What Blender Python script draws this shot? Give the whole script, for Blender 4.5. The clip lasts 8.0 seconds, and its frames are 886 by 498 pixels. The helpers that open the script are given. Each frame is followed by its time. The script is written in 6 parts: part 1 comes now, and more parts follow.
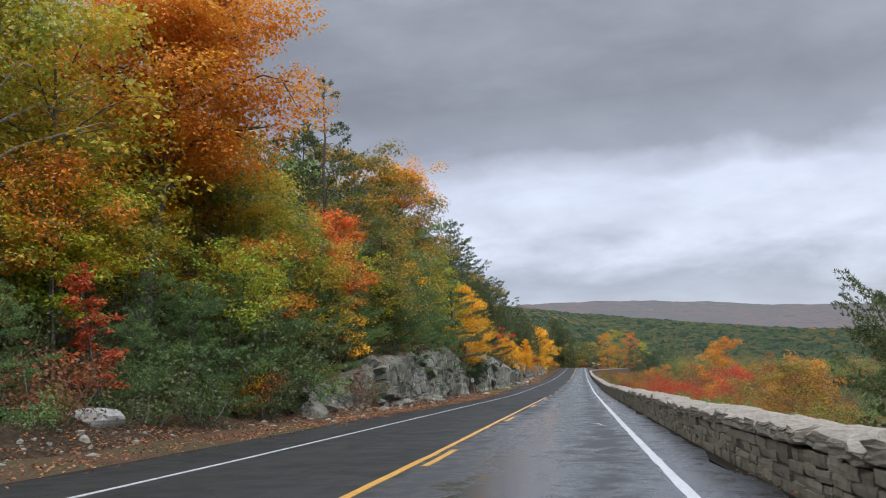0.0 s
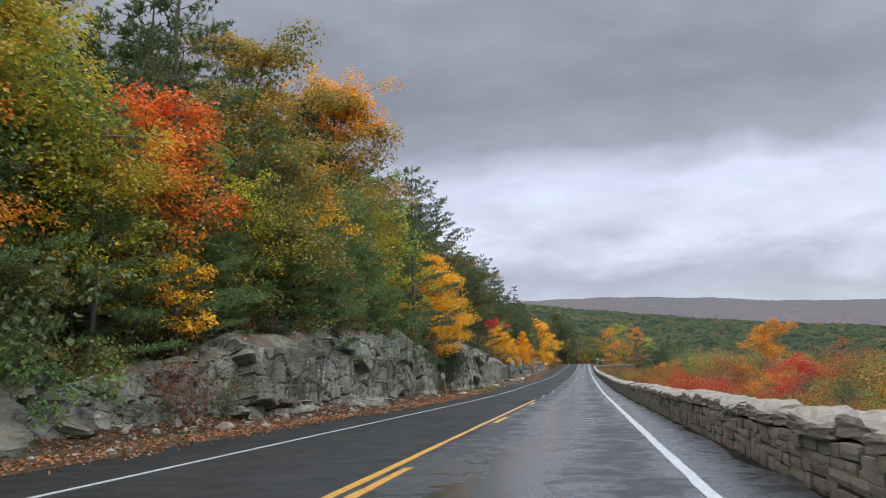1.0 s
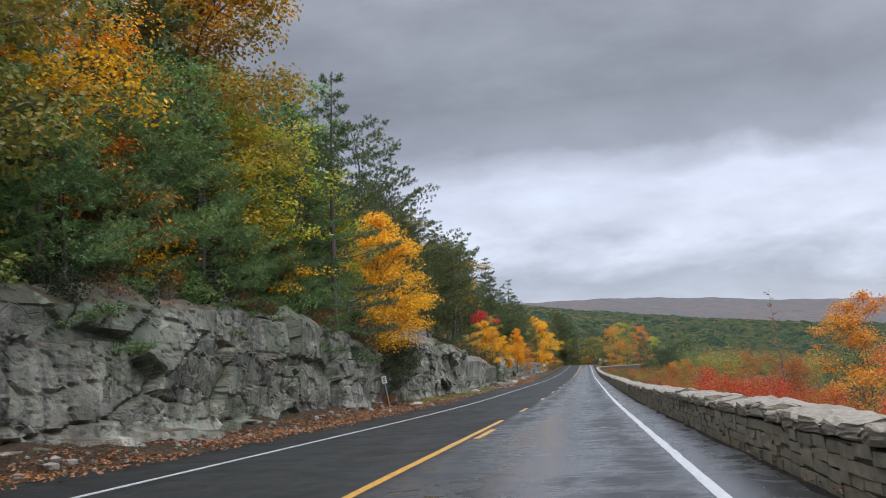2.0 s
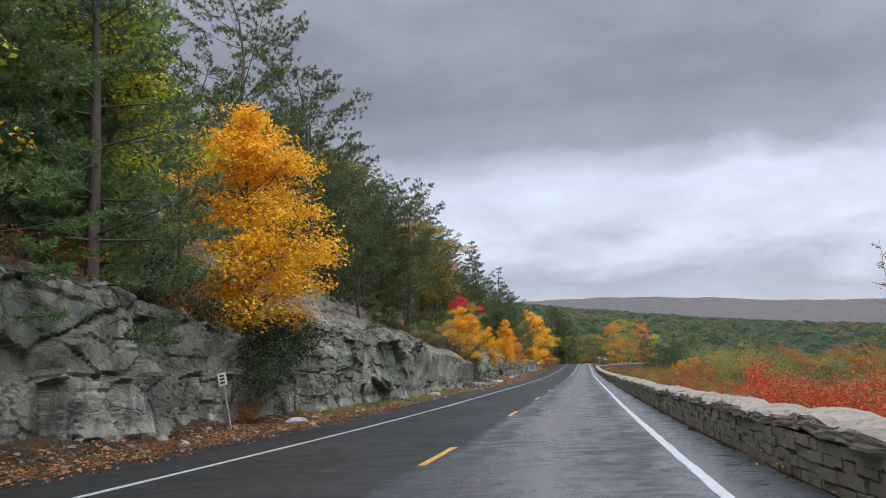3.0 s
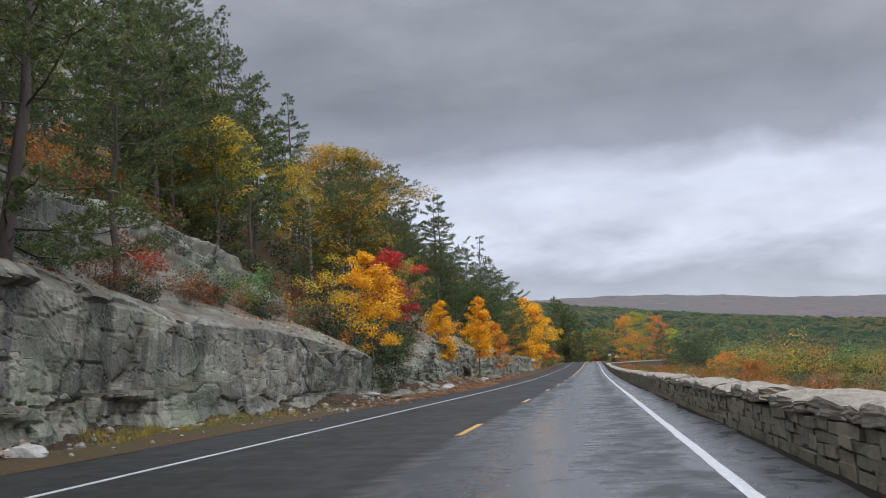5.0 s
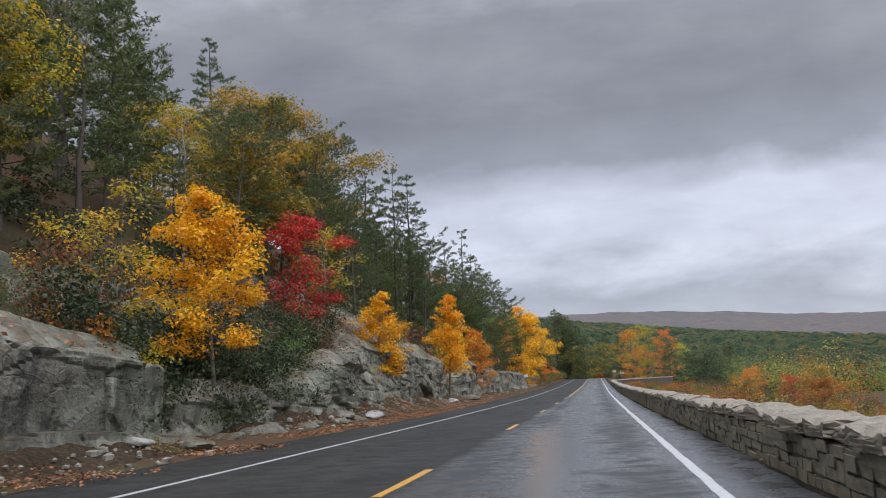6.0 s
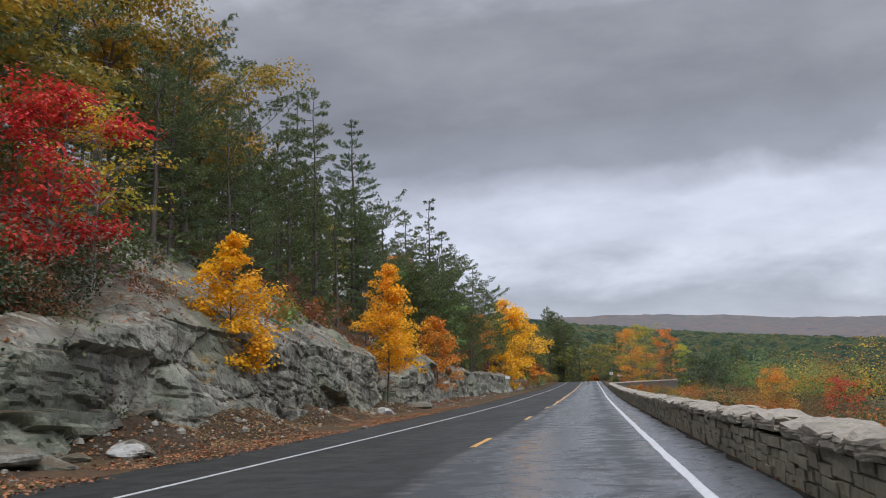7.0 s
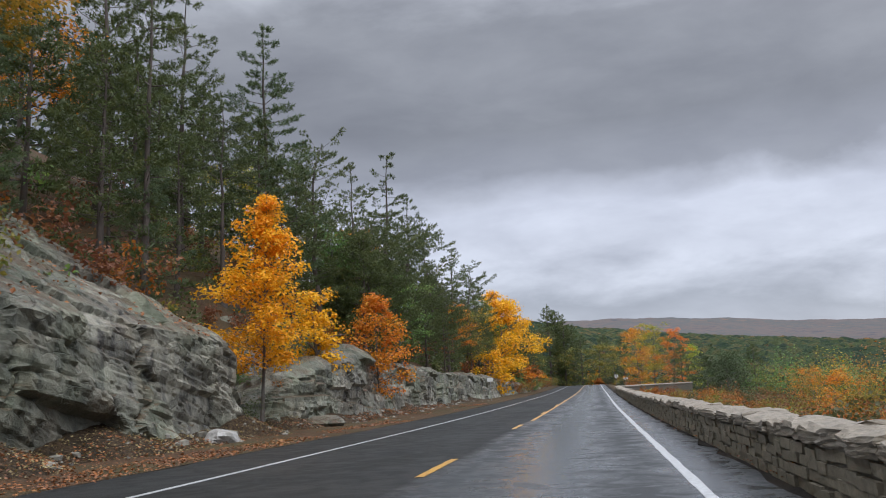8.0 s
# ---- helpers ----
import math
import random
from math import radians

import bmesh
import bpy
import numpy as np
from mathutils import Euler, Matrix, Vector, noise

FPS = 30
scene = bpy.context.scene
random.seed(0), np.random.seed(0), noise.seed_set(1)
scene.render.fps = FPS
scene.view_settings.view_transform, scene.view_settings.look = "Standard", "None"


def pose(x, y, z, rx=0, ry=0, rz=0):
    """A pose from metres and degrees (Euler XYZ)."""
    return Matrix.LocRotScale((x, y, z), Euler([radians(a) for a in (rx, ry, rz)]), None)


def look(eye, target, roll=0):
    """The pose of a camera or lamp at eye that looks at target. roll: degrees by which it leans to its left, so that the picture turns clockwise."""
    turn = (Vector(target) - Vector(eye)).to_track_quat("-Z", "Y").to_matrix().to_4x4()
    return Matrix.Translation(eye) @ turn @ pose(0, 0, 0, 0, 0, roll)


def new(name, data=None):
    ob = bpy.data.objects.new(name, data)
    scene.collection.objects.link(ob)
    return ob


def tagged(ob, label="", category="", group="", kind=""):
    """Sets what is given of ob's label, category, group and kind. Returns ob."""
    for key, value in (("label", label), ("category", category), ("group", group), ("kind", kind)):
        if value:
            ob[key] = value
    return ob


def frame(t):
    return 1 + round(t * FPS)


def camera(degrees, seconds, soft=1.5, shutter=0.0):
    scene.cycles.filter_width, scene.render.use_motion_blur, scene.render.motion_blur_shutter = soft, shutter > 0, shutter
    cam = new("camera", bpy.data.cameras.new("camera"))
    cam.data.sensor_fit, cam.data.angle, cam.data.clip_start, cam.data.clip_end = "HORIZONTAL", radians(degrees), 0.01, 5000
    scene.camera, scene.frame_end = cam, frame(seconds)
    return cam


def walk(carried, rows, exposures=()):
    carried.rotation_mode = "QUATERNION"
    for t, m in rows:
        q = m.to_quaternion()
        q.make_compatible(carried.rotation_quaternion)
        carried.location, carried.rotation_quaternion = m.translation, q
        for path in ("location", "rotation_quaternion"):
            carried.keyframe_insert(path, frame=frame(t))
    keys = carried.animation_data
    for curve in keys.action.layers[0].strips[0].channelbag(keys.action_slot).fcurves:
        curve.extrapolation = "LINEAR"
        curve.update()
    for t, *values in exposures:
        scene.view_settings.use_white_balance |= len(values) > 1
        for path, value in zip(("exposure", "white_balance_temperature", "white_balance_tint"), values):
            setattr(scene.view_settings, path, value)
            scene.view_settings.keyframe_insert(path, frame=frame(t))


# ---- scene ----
# The camera looks out of a car on a straight road: +y runs ahead along the road, x = 0 is the camera's line in its lane.
cam = camera(56.0, 8.0, soft=1.0, shutter=0.05)
# seconds, x, y, z, yaw to the left, pitch up, lean to the right
ROWS = [
    (0.0, 0.06, -0.25, 2.06, 9.10, 8.52, 1.94),
    (0.5, 0.04, 8.70, 1.95, 9.18, 8.44, 1.96),
    (1.0, -0.02, 17.82, 1.74, 9.30, 8.34, 2.06),
    (1.5, -0.06, 27.03, 1.60, 9.16, 8.72, 2.31),
    (2.0, -0.10, 35.94, 1.53, 9.32, 8.57, 2.68),
    (2.2, -0.13, 39.54, 1.50, 9.35, 8.60, 2.58),
    (3.3, -0.23, 60.12, 1.32, 9.20, 8.29, 2.08),
    (3.5, -0.24, 63.91, 1.29, 9.18, 8.21, 2.02),
    (4.0, -0.23, 73.37, 1.20, 9.15, 8.22, 2.08),
    (4.2, -0.22, 77.14, 1.16, 9.23, 8.18, 2.13),
    (5.3, -0.13, 97.85, 1.04, 9.83, 8.87, 2.72),
    (5.5, -0.11, 101.63, 1.05, 9.80, 9.19, 2.69),
    (6.0, -0.11, 111.07, 1.09, 9.90, 9.65, 2.57),
    (6.5, -0.11, 120.58, 1.09, 9.63, 9.79, 2.41),
    (7.0, -0.07, 130.00, 1.11, 9.64, 9.81, 2.30),
    (7.5, -0.05, 139.42, 1.11, 9.84, 9.97, 2.25),
    (8.0, -0.04, 148.94, 1.11, 9.81, 10.14, 2.54),
]
walk(cam, [(t, pose(x, y, z, 0, 0, yaw) @ pose(0, 0, 0, 90 + pitch) @ pose(0, 0, 0, 0, 0, -lean)) for t, x, y, z, yaw, pitch, lean in ROWS],
     exposures=[(0.0, 0.37, 6000, 10), (4.2, 0.37, 6000, 10), (5.8, 0.23, 6120, 11.5), (8.0, 0.22, 6100, 10.5)])

# ---- world and light ----
world = bpy.data.worlds.new("overcast_sky")
scene.world = world
world.use_nodes = True
wn, wl = world.node_tree.nodes, world.node_tree.links
wn.clear()


def wnode(kind, **values):
    n = wn.new(kind)
    for key, v in values.items():
        if key in n.inputs:
            n.inputs[key].default_value = v
    return n


w_out, w_bg = wn.new("ShaderNodeOutputWorld"), wn.new("ShaderNodeBackground")
sky = wn.new("ShaderNodeTexSky")
sky.sky_type, sky.sun_disc = "NISHITA", False
sky.sun_elevation, sky.sun_rotation = radians(38), radians(40)
w_co, w_sep = wn.new("ShaderNodeTexCoord"), wn.new("ShaderNodeSeparateXYZ")
wl.new(w_co.outputs["Generated"], w_sep.inputs[0])


def wmath(op, a, b=None, c=None, clamp=False):
    n = wn.new("ShaderNodeMath")
    n.operation, n.use_clamp = op, clamp
    for i, v in enumerate((a, b, c)):
        if v is None:
            continue
        if isinstance(v, (int, float)):
            n.inputs[i].default_value = v
        else:
            wl.new(v, n.inputs[i])
    return n.outputs[0]


def wramp(fac, stops):
    n = wn.new("ShaderNodeValToRGB")
    while len(n.color_ramp.elements) < len(stops):
        n.color_ramp.elements.new(0.5)
    for e, (p, c) in zip(n.color_ramp.elements, stops):
        e.position, e.color = p, (*c, 1)
    wl.new(fac, n.inputs[0])
    return n.outputs[0]


# A cloud layer seen in perspective: ragged streaks that flatten towards the horizon.
w_up = wmath("MAXIMUM", w_sep.outputs[2], 0.0)
w_den = wmath("ADD", w_up, 0.34)
w_flat = wn.new("ShaderNodeCombineXYZ")
wl.new(wmath("DIVIDE", w_sep.outputs[0], w_den), w_flat.inputs[0])
wl.new(wmath("DIVIDE", w_sep.outputs[1], w_den), w_flat.inputs[1])
wl.new(wmath("MULTIPLY", w_up, 3.0), w_flat.inputs[2])
n_big = wnode("ShaderNodeTexNoise", Scale=1.5, Detail=6.0, Roughness=0.55, Distortion=0.3)
n_fine = wnode("ShaderNodeTexNoise", Scale=4.2, Detail=8.0, Roughness=0.56, Distortion=0.2)
wl.new(w_flat.outputs[0], n_big.inputs["Vector"])
wl.new(w_flat.outputs[0], n_fine.inputs["Vector"])
# elevation, bent by the noise, picks the layer: bright gap low down, grey ceiling above it, bright thin cloud overhead
w_bend = wmath("ADD", wmath("MULTIPLY", wmath("SUBTRACT", n_big.outputs[0], 0.5), 0.15),
               wmath("MULTIPLY", wmath("SUBTRACT", n_fine.outputs[0], 0.5), 0.055))
w_elev = wmath("ADD", w_up, w_bend)
layer = wramp(w_elev, [
    (0.00, (0.40, 0.41, 0.46)), (0.055, (0.47, 0.485, 0.54)), (0.095, (0.37, 0.385, 0.43)), (0.15, (0.585, 0.60, 0.66)),
    (0.215, (0.56, 0.575, 0.64)), (0.255, (0.29, 0.295, 0.325)), (0.32, (0.225, 0.228, 0.245)), (0.42, (0.275, 0.278, 0.295)),
    (0.58, (1.0, 1.02, 1.08)), (1.0, (2.35, 2.35, 2.4))])
mottle = wramp(n_fine.outputs[0], [(0.28, (0.84, 0.84, 0.85)), (0.72, (1.13, 1.13, 1.12))])
w_mul = wn.new("ShaderNodeMixRGB")
w_mul.blend_type = "MULTIPLY"
w_mul.inputs[0].default_value = 1.0
wl.new(layer, w_mul.inputs[1])
wl.new(mottle, w_mul.inputs[2])
w_mix = wn.new("ShaderNodeMixRGB")
w_mix.inputs[0].default_value = 0.06
wl.new(w_mul.outputs[0], w_mix.inputs[1])
w_dim = wn.new("ShaderNodeMixRGB")
w_dim.blend_type = "MULTIPLY"
w_dim.inputs[0].default_value = 1.0
w_dim.inputs[2].default_value = (0.1, 0.1, 0.1, 1)
wl.new(sky.outputs[0], w_dim.inputs[1])
wl.new(w_dim.outputs[0], w_mix.inputs[2])
wl.new(w_mix.outputs[0], w_bg.inputs[0])
w_bg.inputs[1].default_value = 1.0
wl.new(w_bg.outputs[0], w_out.inputs[0])

sun = new("sun", bpy.data.lights.new("sun", "SUN"))
sun.data.energy, sun.data.angle, sun.data.color = 1.5, radians(25), (1.0, 0.97, 0.93)
sun.matrix_world = look((0, 0, 60), (-30, 40, 0))

# ---- materials ----
R = np.random.default_rng(7)


class Nodes:
    """A short hand for building one node material."""

    def __init__(self, name):
        self.m = bpy.data.materials.new(name)
        self.m.use_nodes = True
        self.t = self.m.node_tree
        self.bsdf = self.t.nodes["Principled BSDF"]
        self.out = self.t.nodes["Material Output"]

    def node(self, kind, **values):
        n = self.t.nodes.new(kind)
        for key, v in values.items():
            self.put(n.inputs[key], v)
        return n

    def put(self, socket, v):
        if isinstance(v, bpy.types.NodeSocket):
            self.t.links.new(v, socket)
        elif isinstance(v, tuple) and len(v) == 3 and socket.type == "RGBA":
            socket.default_value = (*v, 1)
        else:
            socket.default_value = v

    def coords(self, scale=(1, 1, 1), kind="Object"):
        c, mp = self.node("ShaderNodeTexCoord"), self.node("ShaderNodeMapping")
        self.t.links.new(c.outputs[kind], mp.inputs[0])
        mp.inputs["Scale"].default_value = scale
        return mp.outputs[0]

    def noise(self, vec, scale, detail=5.0, rough=0.55, dist=0.0):
        return self.node("ShaderNodeTexNoise", Vector=vec, Scale=scale, Detail=detail, Roughness=rough, Distortion=dist).outputs[0]

    def ramp(self, fac, stops):
        n = self.node("ShaderNodeValToRGB", Fac=fac)
        while len(n.color_ramp.elements) < len(stops):
            n.color_ramp.elements.new(0.5)
        for e, (p, c) in zip(n.color_ramp.elements, stops):
            e.position = p
            e.color = (*c, 1) if isinstance(c, tuple) else (c, c, c, 1)
        return n.outputs[0]

    def math(self, op, a, b=0.0, clamp=False):
        n = self.node("ShaderNodeMath")
        n.operation, n.use_clamp = op, clamp
        self.put(n.inputs[0], a)
        self.put(n.inputs[1], b)
        return n.outputs[0]

    def mix(self, fac, a, b, how="MIX"):
        n = self.node("ShaderNodeMixRGB")
        n.blend_type = how
        for i, v in enumerate((fac, a, b)):
            self.put(n.inputs[i], v)
        return n.outputs[0]

    def bump(self, height, strength=0.5, dist=0.02):
        self.put(self.bsdf.inputs["Normal"], self.node("ShaderNodeBump", Height=height, Strength=strength, Distance=dist).outputs[0])

    def set(self, **values):
        for key, v in values.items():
            self.put(self.bsdf.inputs[key.replace("_", " ")], v)
        return self.m


def leaf_material(name, colours, patch=1.1, glow=0.45):
    """Leaves: colour differs from leaf to leaf and from bough to bough; light passes through the blade."""
    k = Nodes(name)
    isl = k.node("ShaderNodeNewGeometry").outputs["Random Per Island"]
    rnd = k.node("ShaderNodeObjectInfo").outputs["Random"]
    big = k.noise(k.coords(), patch, 3.0)
    f = k.math("ADD", k.math("MULTIPLY", isl, 0.26), k.math("MULTIPLY", k.math("SUBTRACT", big, 0.5), 1.8))
    f = k.math("ADD", f, k.math("ADD", k.math("MULTIPLY", rnd, 0.2), 0.27), True)
    col = k.ramp(f, [(i / (len(colours) - 1), c) for i, c in enumerate(colours)])
    k.set(Base_Color=col, Roughness=0.45, Specular_IOR_Level=0.35)
    tr = k.node("ShaderNodeBsdfTranslucent", Color=col)
    mx = k.node("ShaderNodeMixShader", Fac=glow)
    k.t.links.new(k.bsdf.outputs[0], mx.inputs[1])
    k.t.links.new(tr.outputs[0], mx.inputs[2])
    k.t.links.new(mx.outputs[0], k.out.inputs[0])
    return k.m


LEAF = {
    "yellow": leaf_material("leaf_yellow", [(0.60, 0.27, 0.012), (0.78, 0.41, 0.012), (0.86, 0.51, 0.016), (0.86, 0.58, 0.035)]),
    "amber": leaf_material("leaf_amber", [(0.76, 0.18, 0.014), (0.82, 0.34, 0.012), (0.86, 0.47, 0.016), (0.84, 0.54, 0.03)]),
    "orange": leaf_material("leaf_orange", [(0.52, 0.13, 0.018), (0.64, 0.21, 0.022), (0.68, 0.31, 0.028), (0.60, 0.35, 0.035)]),
    "rust": leaf_material("leaf_rust", [(0.19, 0.065, 0.022), (0.32, 0.11, 0.026), (0.42, 0.16, 0.028), (0.28, 0.18, 0.04)]),
    "red": leaf_material("leaf_red", [(0.42, 0.025, 0.03), (0.58, 0.04, 0.042), (0.62, 0.08, 0.04), (0.46, 0.24, 0.04)]),
    "scarlet": leaf_material("leaf_scarlet", [(0.300, 0.034, 0.026), (0.48, 0.066, 0.032), (0.53, 0.115, 0.034), (0.47, 0.19, 0.036)]),
    "turning": leaf_material("leaf_turning", [(0.149, 0.218, 0.034), (0.276, 0.310, 0.034), (0.529, 0.368, 0.029), (0.736, 0.380, 0.029)], 0.7),
    "lime": leaf_material("leaf_lime", [(0.161, 0.276, 0.040), (0.310, 0.402, 0.040), (0.529, 0.483, 0.034), (0.690, 0.460, 0.029)], 0.7),
    "olive": leaf_material("leaf_olive", [(0.103, 0.138, 0.040), (0.172, 0.196, 0.046), (0.287, 0.230, 0.046), (0.391, 0.230, 0.040)], 0.7),
    "green": leaf_material("leaf_green", [(0.086, 0.173, 0.057), (0.129, 0.245, 0.071), (0.186, 0.301, 0.071), (0.301, 0.359, 0.071)], 0.7),
    "pine": leaf_material("pine_needles", [(0.050, 0.072, 0.030), (0.078, 0.104, 0.038), (0.112, 0.138, 0.046), (0.172, 0.178, 0.058)], 0.8, 0.38),
    "blue_pine": leaf_material("white_pine_needles", [(0.070, 0.128, 0.052), (0.108, 0.180, 0.064), (0.155, 0.232, 0.072), (0.235, 0.285, 0.080)], 0.8, 0.4),
    "far_green": leaf_material("far_green_leaves", [(0.053, 0.078, 0.038), (0.063, 0.092, 0.040), (0.078, 0.105, 0.042), (0.108, 0.118, 0.045)], 0.05),
    "far_olive": leaf_material("far_olive_leaves", [(0.071, 0.084, 0.039), (0.093, 0.098, 0.040), (0.123, 0.106, 0.041), (0.161, 0.113, 0.042)], 0.05),
    "far_pine": leaf_material("far_pine_needles", [(0.030, 0.046, 0.028), (0.036, 0.052, 0.029), (0.041, 0.057, 0.030), (0.050, 0.064, 0.032)], 0.05),
    "far_rust": leaf_material("far_rust_leaves", [(0.150, 0.071, 0.034), (0.195, 0.086, 0.036), (0.240, 0.101, 0.038), (0.195, 0.112, 0.039)], 0.05),
    "laurel": leaf_material("dark_evergreen_leaves", [(0.022, 0.034, 0.017), (0.034, 0.050, 0.022), (0.050, 0.070, 0.028), (0.080, 0.095, 0.036)], 0.9, 0.25),
    "heath": leaf_material("heath_leaves", [(0.13, 0.05, 0.035), (0.20, 0.08, 0.04), (0.27, 0.12, 0.045), (0.19, 0.15, 0.05)], 0.6),
    "flame": leaf_material("leaf_flame", [(0.60, 0.09, 0.022), (0.72, 0.15, 0.022), (0.74, 0.23, 0.024), (0.66, 0.32, 0.03)]),
    "white_pine": leaf_material("layered_pine_needles", [(0.056, 0.090, 0.044), (0.082, 0.122, 0.056), (0.115, 0.155, 0.066), (0.165, 0.190, 0.075)], 0.8, 0.36),
    "straw": leaf_material("straw_leaves", [(0.10, 0.07, 0.03), (0.20, 0.15, 0.065), (0.32, 0.25, 0.11), (0.40, 0.33, 0.17)], 0.9, 0.1),
    "bronze": leaf_material("leaf_bronze", [(0.13, 0.145, 0.035), (0.25, 0.20, 0.034), (0.46, 0.265, 0.032), (0.60, 0.255, 0.028)], 0.4),
    "litter": leaf_material("litter_leaves", [(0.10, 0.045, 0.022), (0.20, 0.075, 0.028), (0.32, 0.12, 0.035), (0.38, 0.22, 0.08)], 0.9, 0.1),
}


def bark_material(name, dark, light, scale=1.0):
    k = Nodes(name)
    co = k.coords((6 * scale, 6 * scale, 1.2 * scale))
    a, b = k.noise(co, 4.0, 7.0, 0.65, 0.4), k.noise(k.coords(), 1.3, 4.0)
    col = k.mix(b, k.ramp(a, [(0.3, dark), (0.7, light)]), tuple(0.6 * c for c in light), "MIX")
    k.bump(a, 0.8, 0.03)
    return k.set(Base_Color=col, Roughness=0.75)


BARK = bark_material("grey_bark", (0.05, 0.043, 0.037), (0.19, 0.17, 0.15))
PINE_BARK = bark_material("pine_bark", (0.035, 0.027, 0.022), (0.12, 0.095, 0.08))
PALE_BARK = bark_material("pale_bark", (0.16, 0.15, 0.13), (0.42, 0.40, 0.36), 0.5)


def rock_material():
    """Wet grey conglomerate: pale fresh faces, dark seep streaks, green lichen, litter lying on the flat tops."""
    k = Nodes("wet_rock")
    co = k.coords()
    big, mid, fine = k.noise(co, 0.28, 5.0), k.noise(co, 1.2, 7.0, 0.62, 0.4), k.noise(co, 9.0, 8.0, 0.7)
    streak = k.noise(k.coords((1.6, 1.6, 0.22)), 1.5, 5.0, 0.6)
    col = k.ramp(mid, [(0.28, (0.068, 0.066, 0.050)), (0.43, (0.155, 0.150, 0.118)), (0.57, (0.27, 0.26, 0.21)), (0.70, (0.45, 0.44, 0.37))])
    col = k.mix(k.ramp(fine, [(0.4, 0.0), (0.8, 0.45)]), col, (0.37, 0.36, 0.31))
    col = k.mix(k.ramp(streak, [(0.49, 0.0), (0.62, 0.75)]), col, (0.03, 0.03, 0.031))
    col = k.mix(k.ramp(big, [(0.44, 0.0), (0.62, 0.65)]), col, (0.125, 0.15, 0.095))
    col = k.mix(k.ramp(k.noise(co, 0.8, 4.0), [(0.56, 0.0), (0.7, 0.4)]), col, (0.19, 0.155, 0.10))
    wob = k.node("ShaderNodeVectorMath", )
    wob.operation = "ADD"
    k.put(wob.inputs[0], k.coords((0.8, 0.45, 1.5)))
    k.put(wob.inputs[1], k.node("ShaderNodeTexNoise", Vector=co, Scale=1.6, Detail=2.0, Roughness=0.4).outputs["Color"])
    cracks = []
    for scale in (1.0,):
        vor = k.node("ShaderNodeTexVoronoi", Vector=wob.outputs[0], Scale=scale)
        vor.feature = "DISTANCE_TO_EDGE"
        cracks.append(k.ramp(vor.outputs["Distance"], [(0.0, 1.0), (0.022 if scale < 2 else 0.03, 0.0)]))
    cell = k.node("ShaderNodeTexVoronoi", Vector=wob.outputs[0], Scale=1.0)
    tone = k.node("ShaderNodeSeparateXYZ", Vector=cell.outputs["Color"])
    col = k.mix(0.75, col, k.ramp(tone.outputs[0], [(0.0, 0.55), (0.6, 1.0), (1.0, 1.6)]), "MULTIPLY")
    crack = k.math("MULTIPLY", k.math("MULTIPLY", cracks[0], 0.3), k.ramp(k.noise(co, 0.7, 4.0), [(0.42, 0.0), (0.6, 1.0)]))
    col = k.mix(k.math("MULTIPLY", crack, 0.7), col, (0.022, 0.022, 0.02))
    geo = k.node("ShaderNodeNewGeometry")
    sep = k.node("ShaderNodeSeparateXYZ", Vector=geo.outputs["True Normal"])
    flat = k.math("ADD", sep.outputs[2], k.math("MULTIPLY", k.math("SUBTRACT", mid, 0.5), 1.3))
    top = k.ramp(flat, [(0.58, 0.0), (0.82, 0.95)])
    litter = k.ramp(k.noise(co, 20.0, 3.0), [(0.3, (0.035, 0.027, 0.018)), (0.48, (0.10, 0.06, 0.032)), (0.6, (0.045, 0.05, 0.02)), (0.75, (0.21, 0.09, 0.032))])
    col = k.mix(k.math("MULTIPLY", top, k.ramp(k.noise(co, 0.5, 5.0, 0.6), [(0.36, 0.15), (0.50, 1.0)])), col, litter)
    k.bump(k.math("SUBTRACT", k.math("ADD", k.math("ADD", fine, k.math("MULTIPLY", mid, 1.6)), k.math("MULTIPLY", tone.outputs[1], 0.8)), k.math("MULTIPLY", crack, 1.5)), 0.9, 0.08)
    return k.set(Base_Color=col, Roughness=k.ramp(streak, [(0.35, 0.60), (0.7, 0.32)]), Specular_IOR_Level=0.45)


ROCK = rock_material()


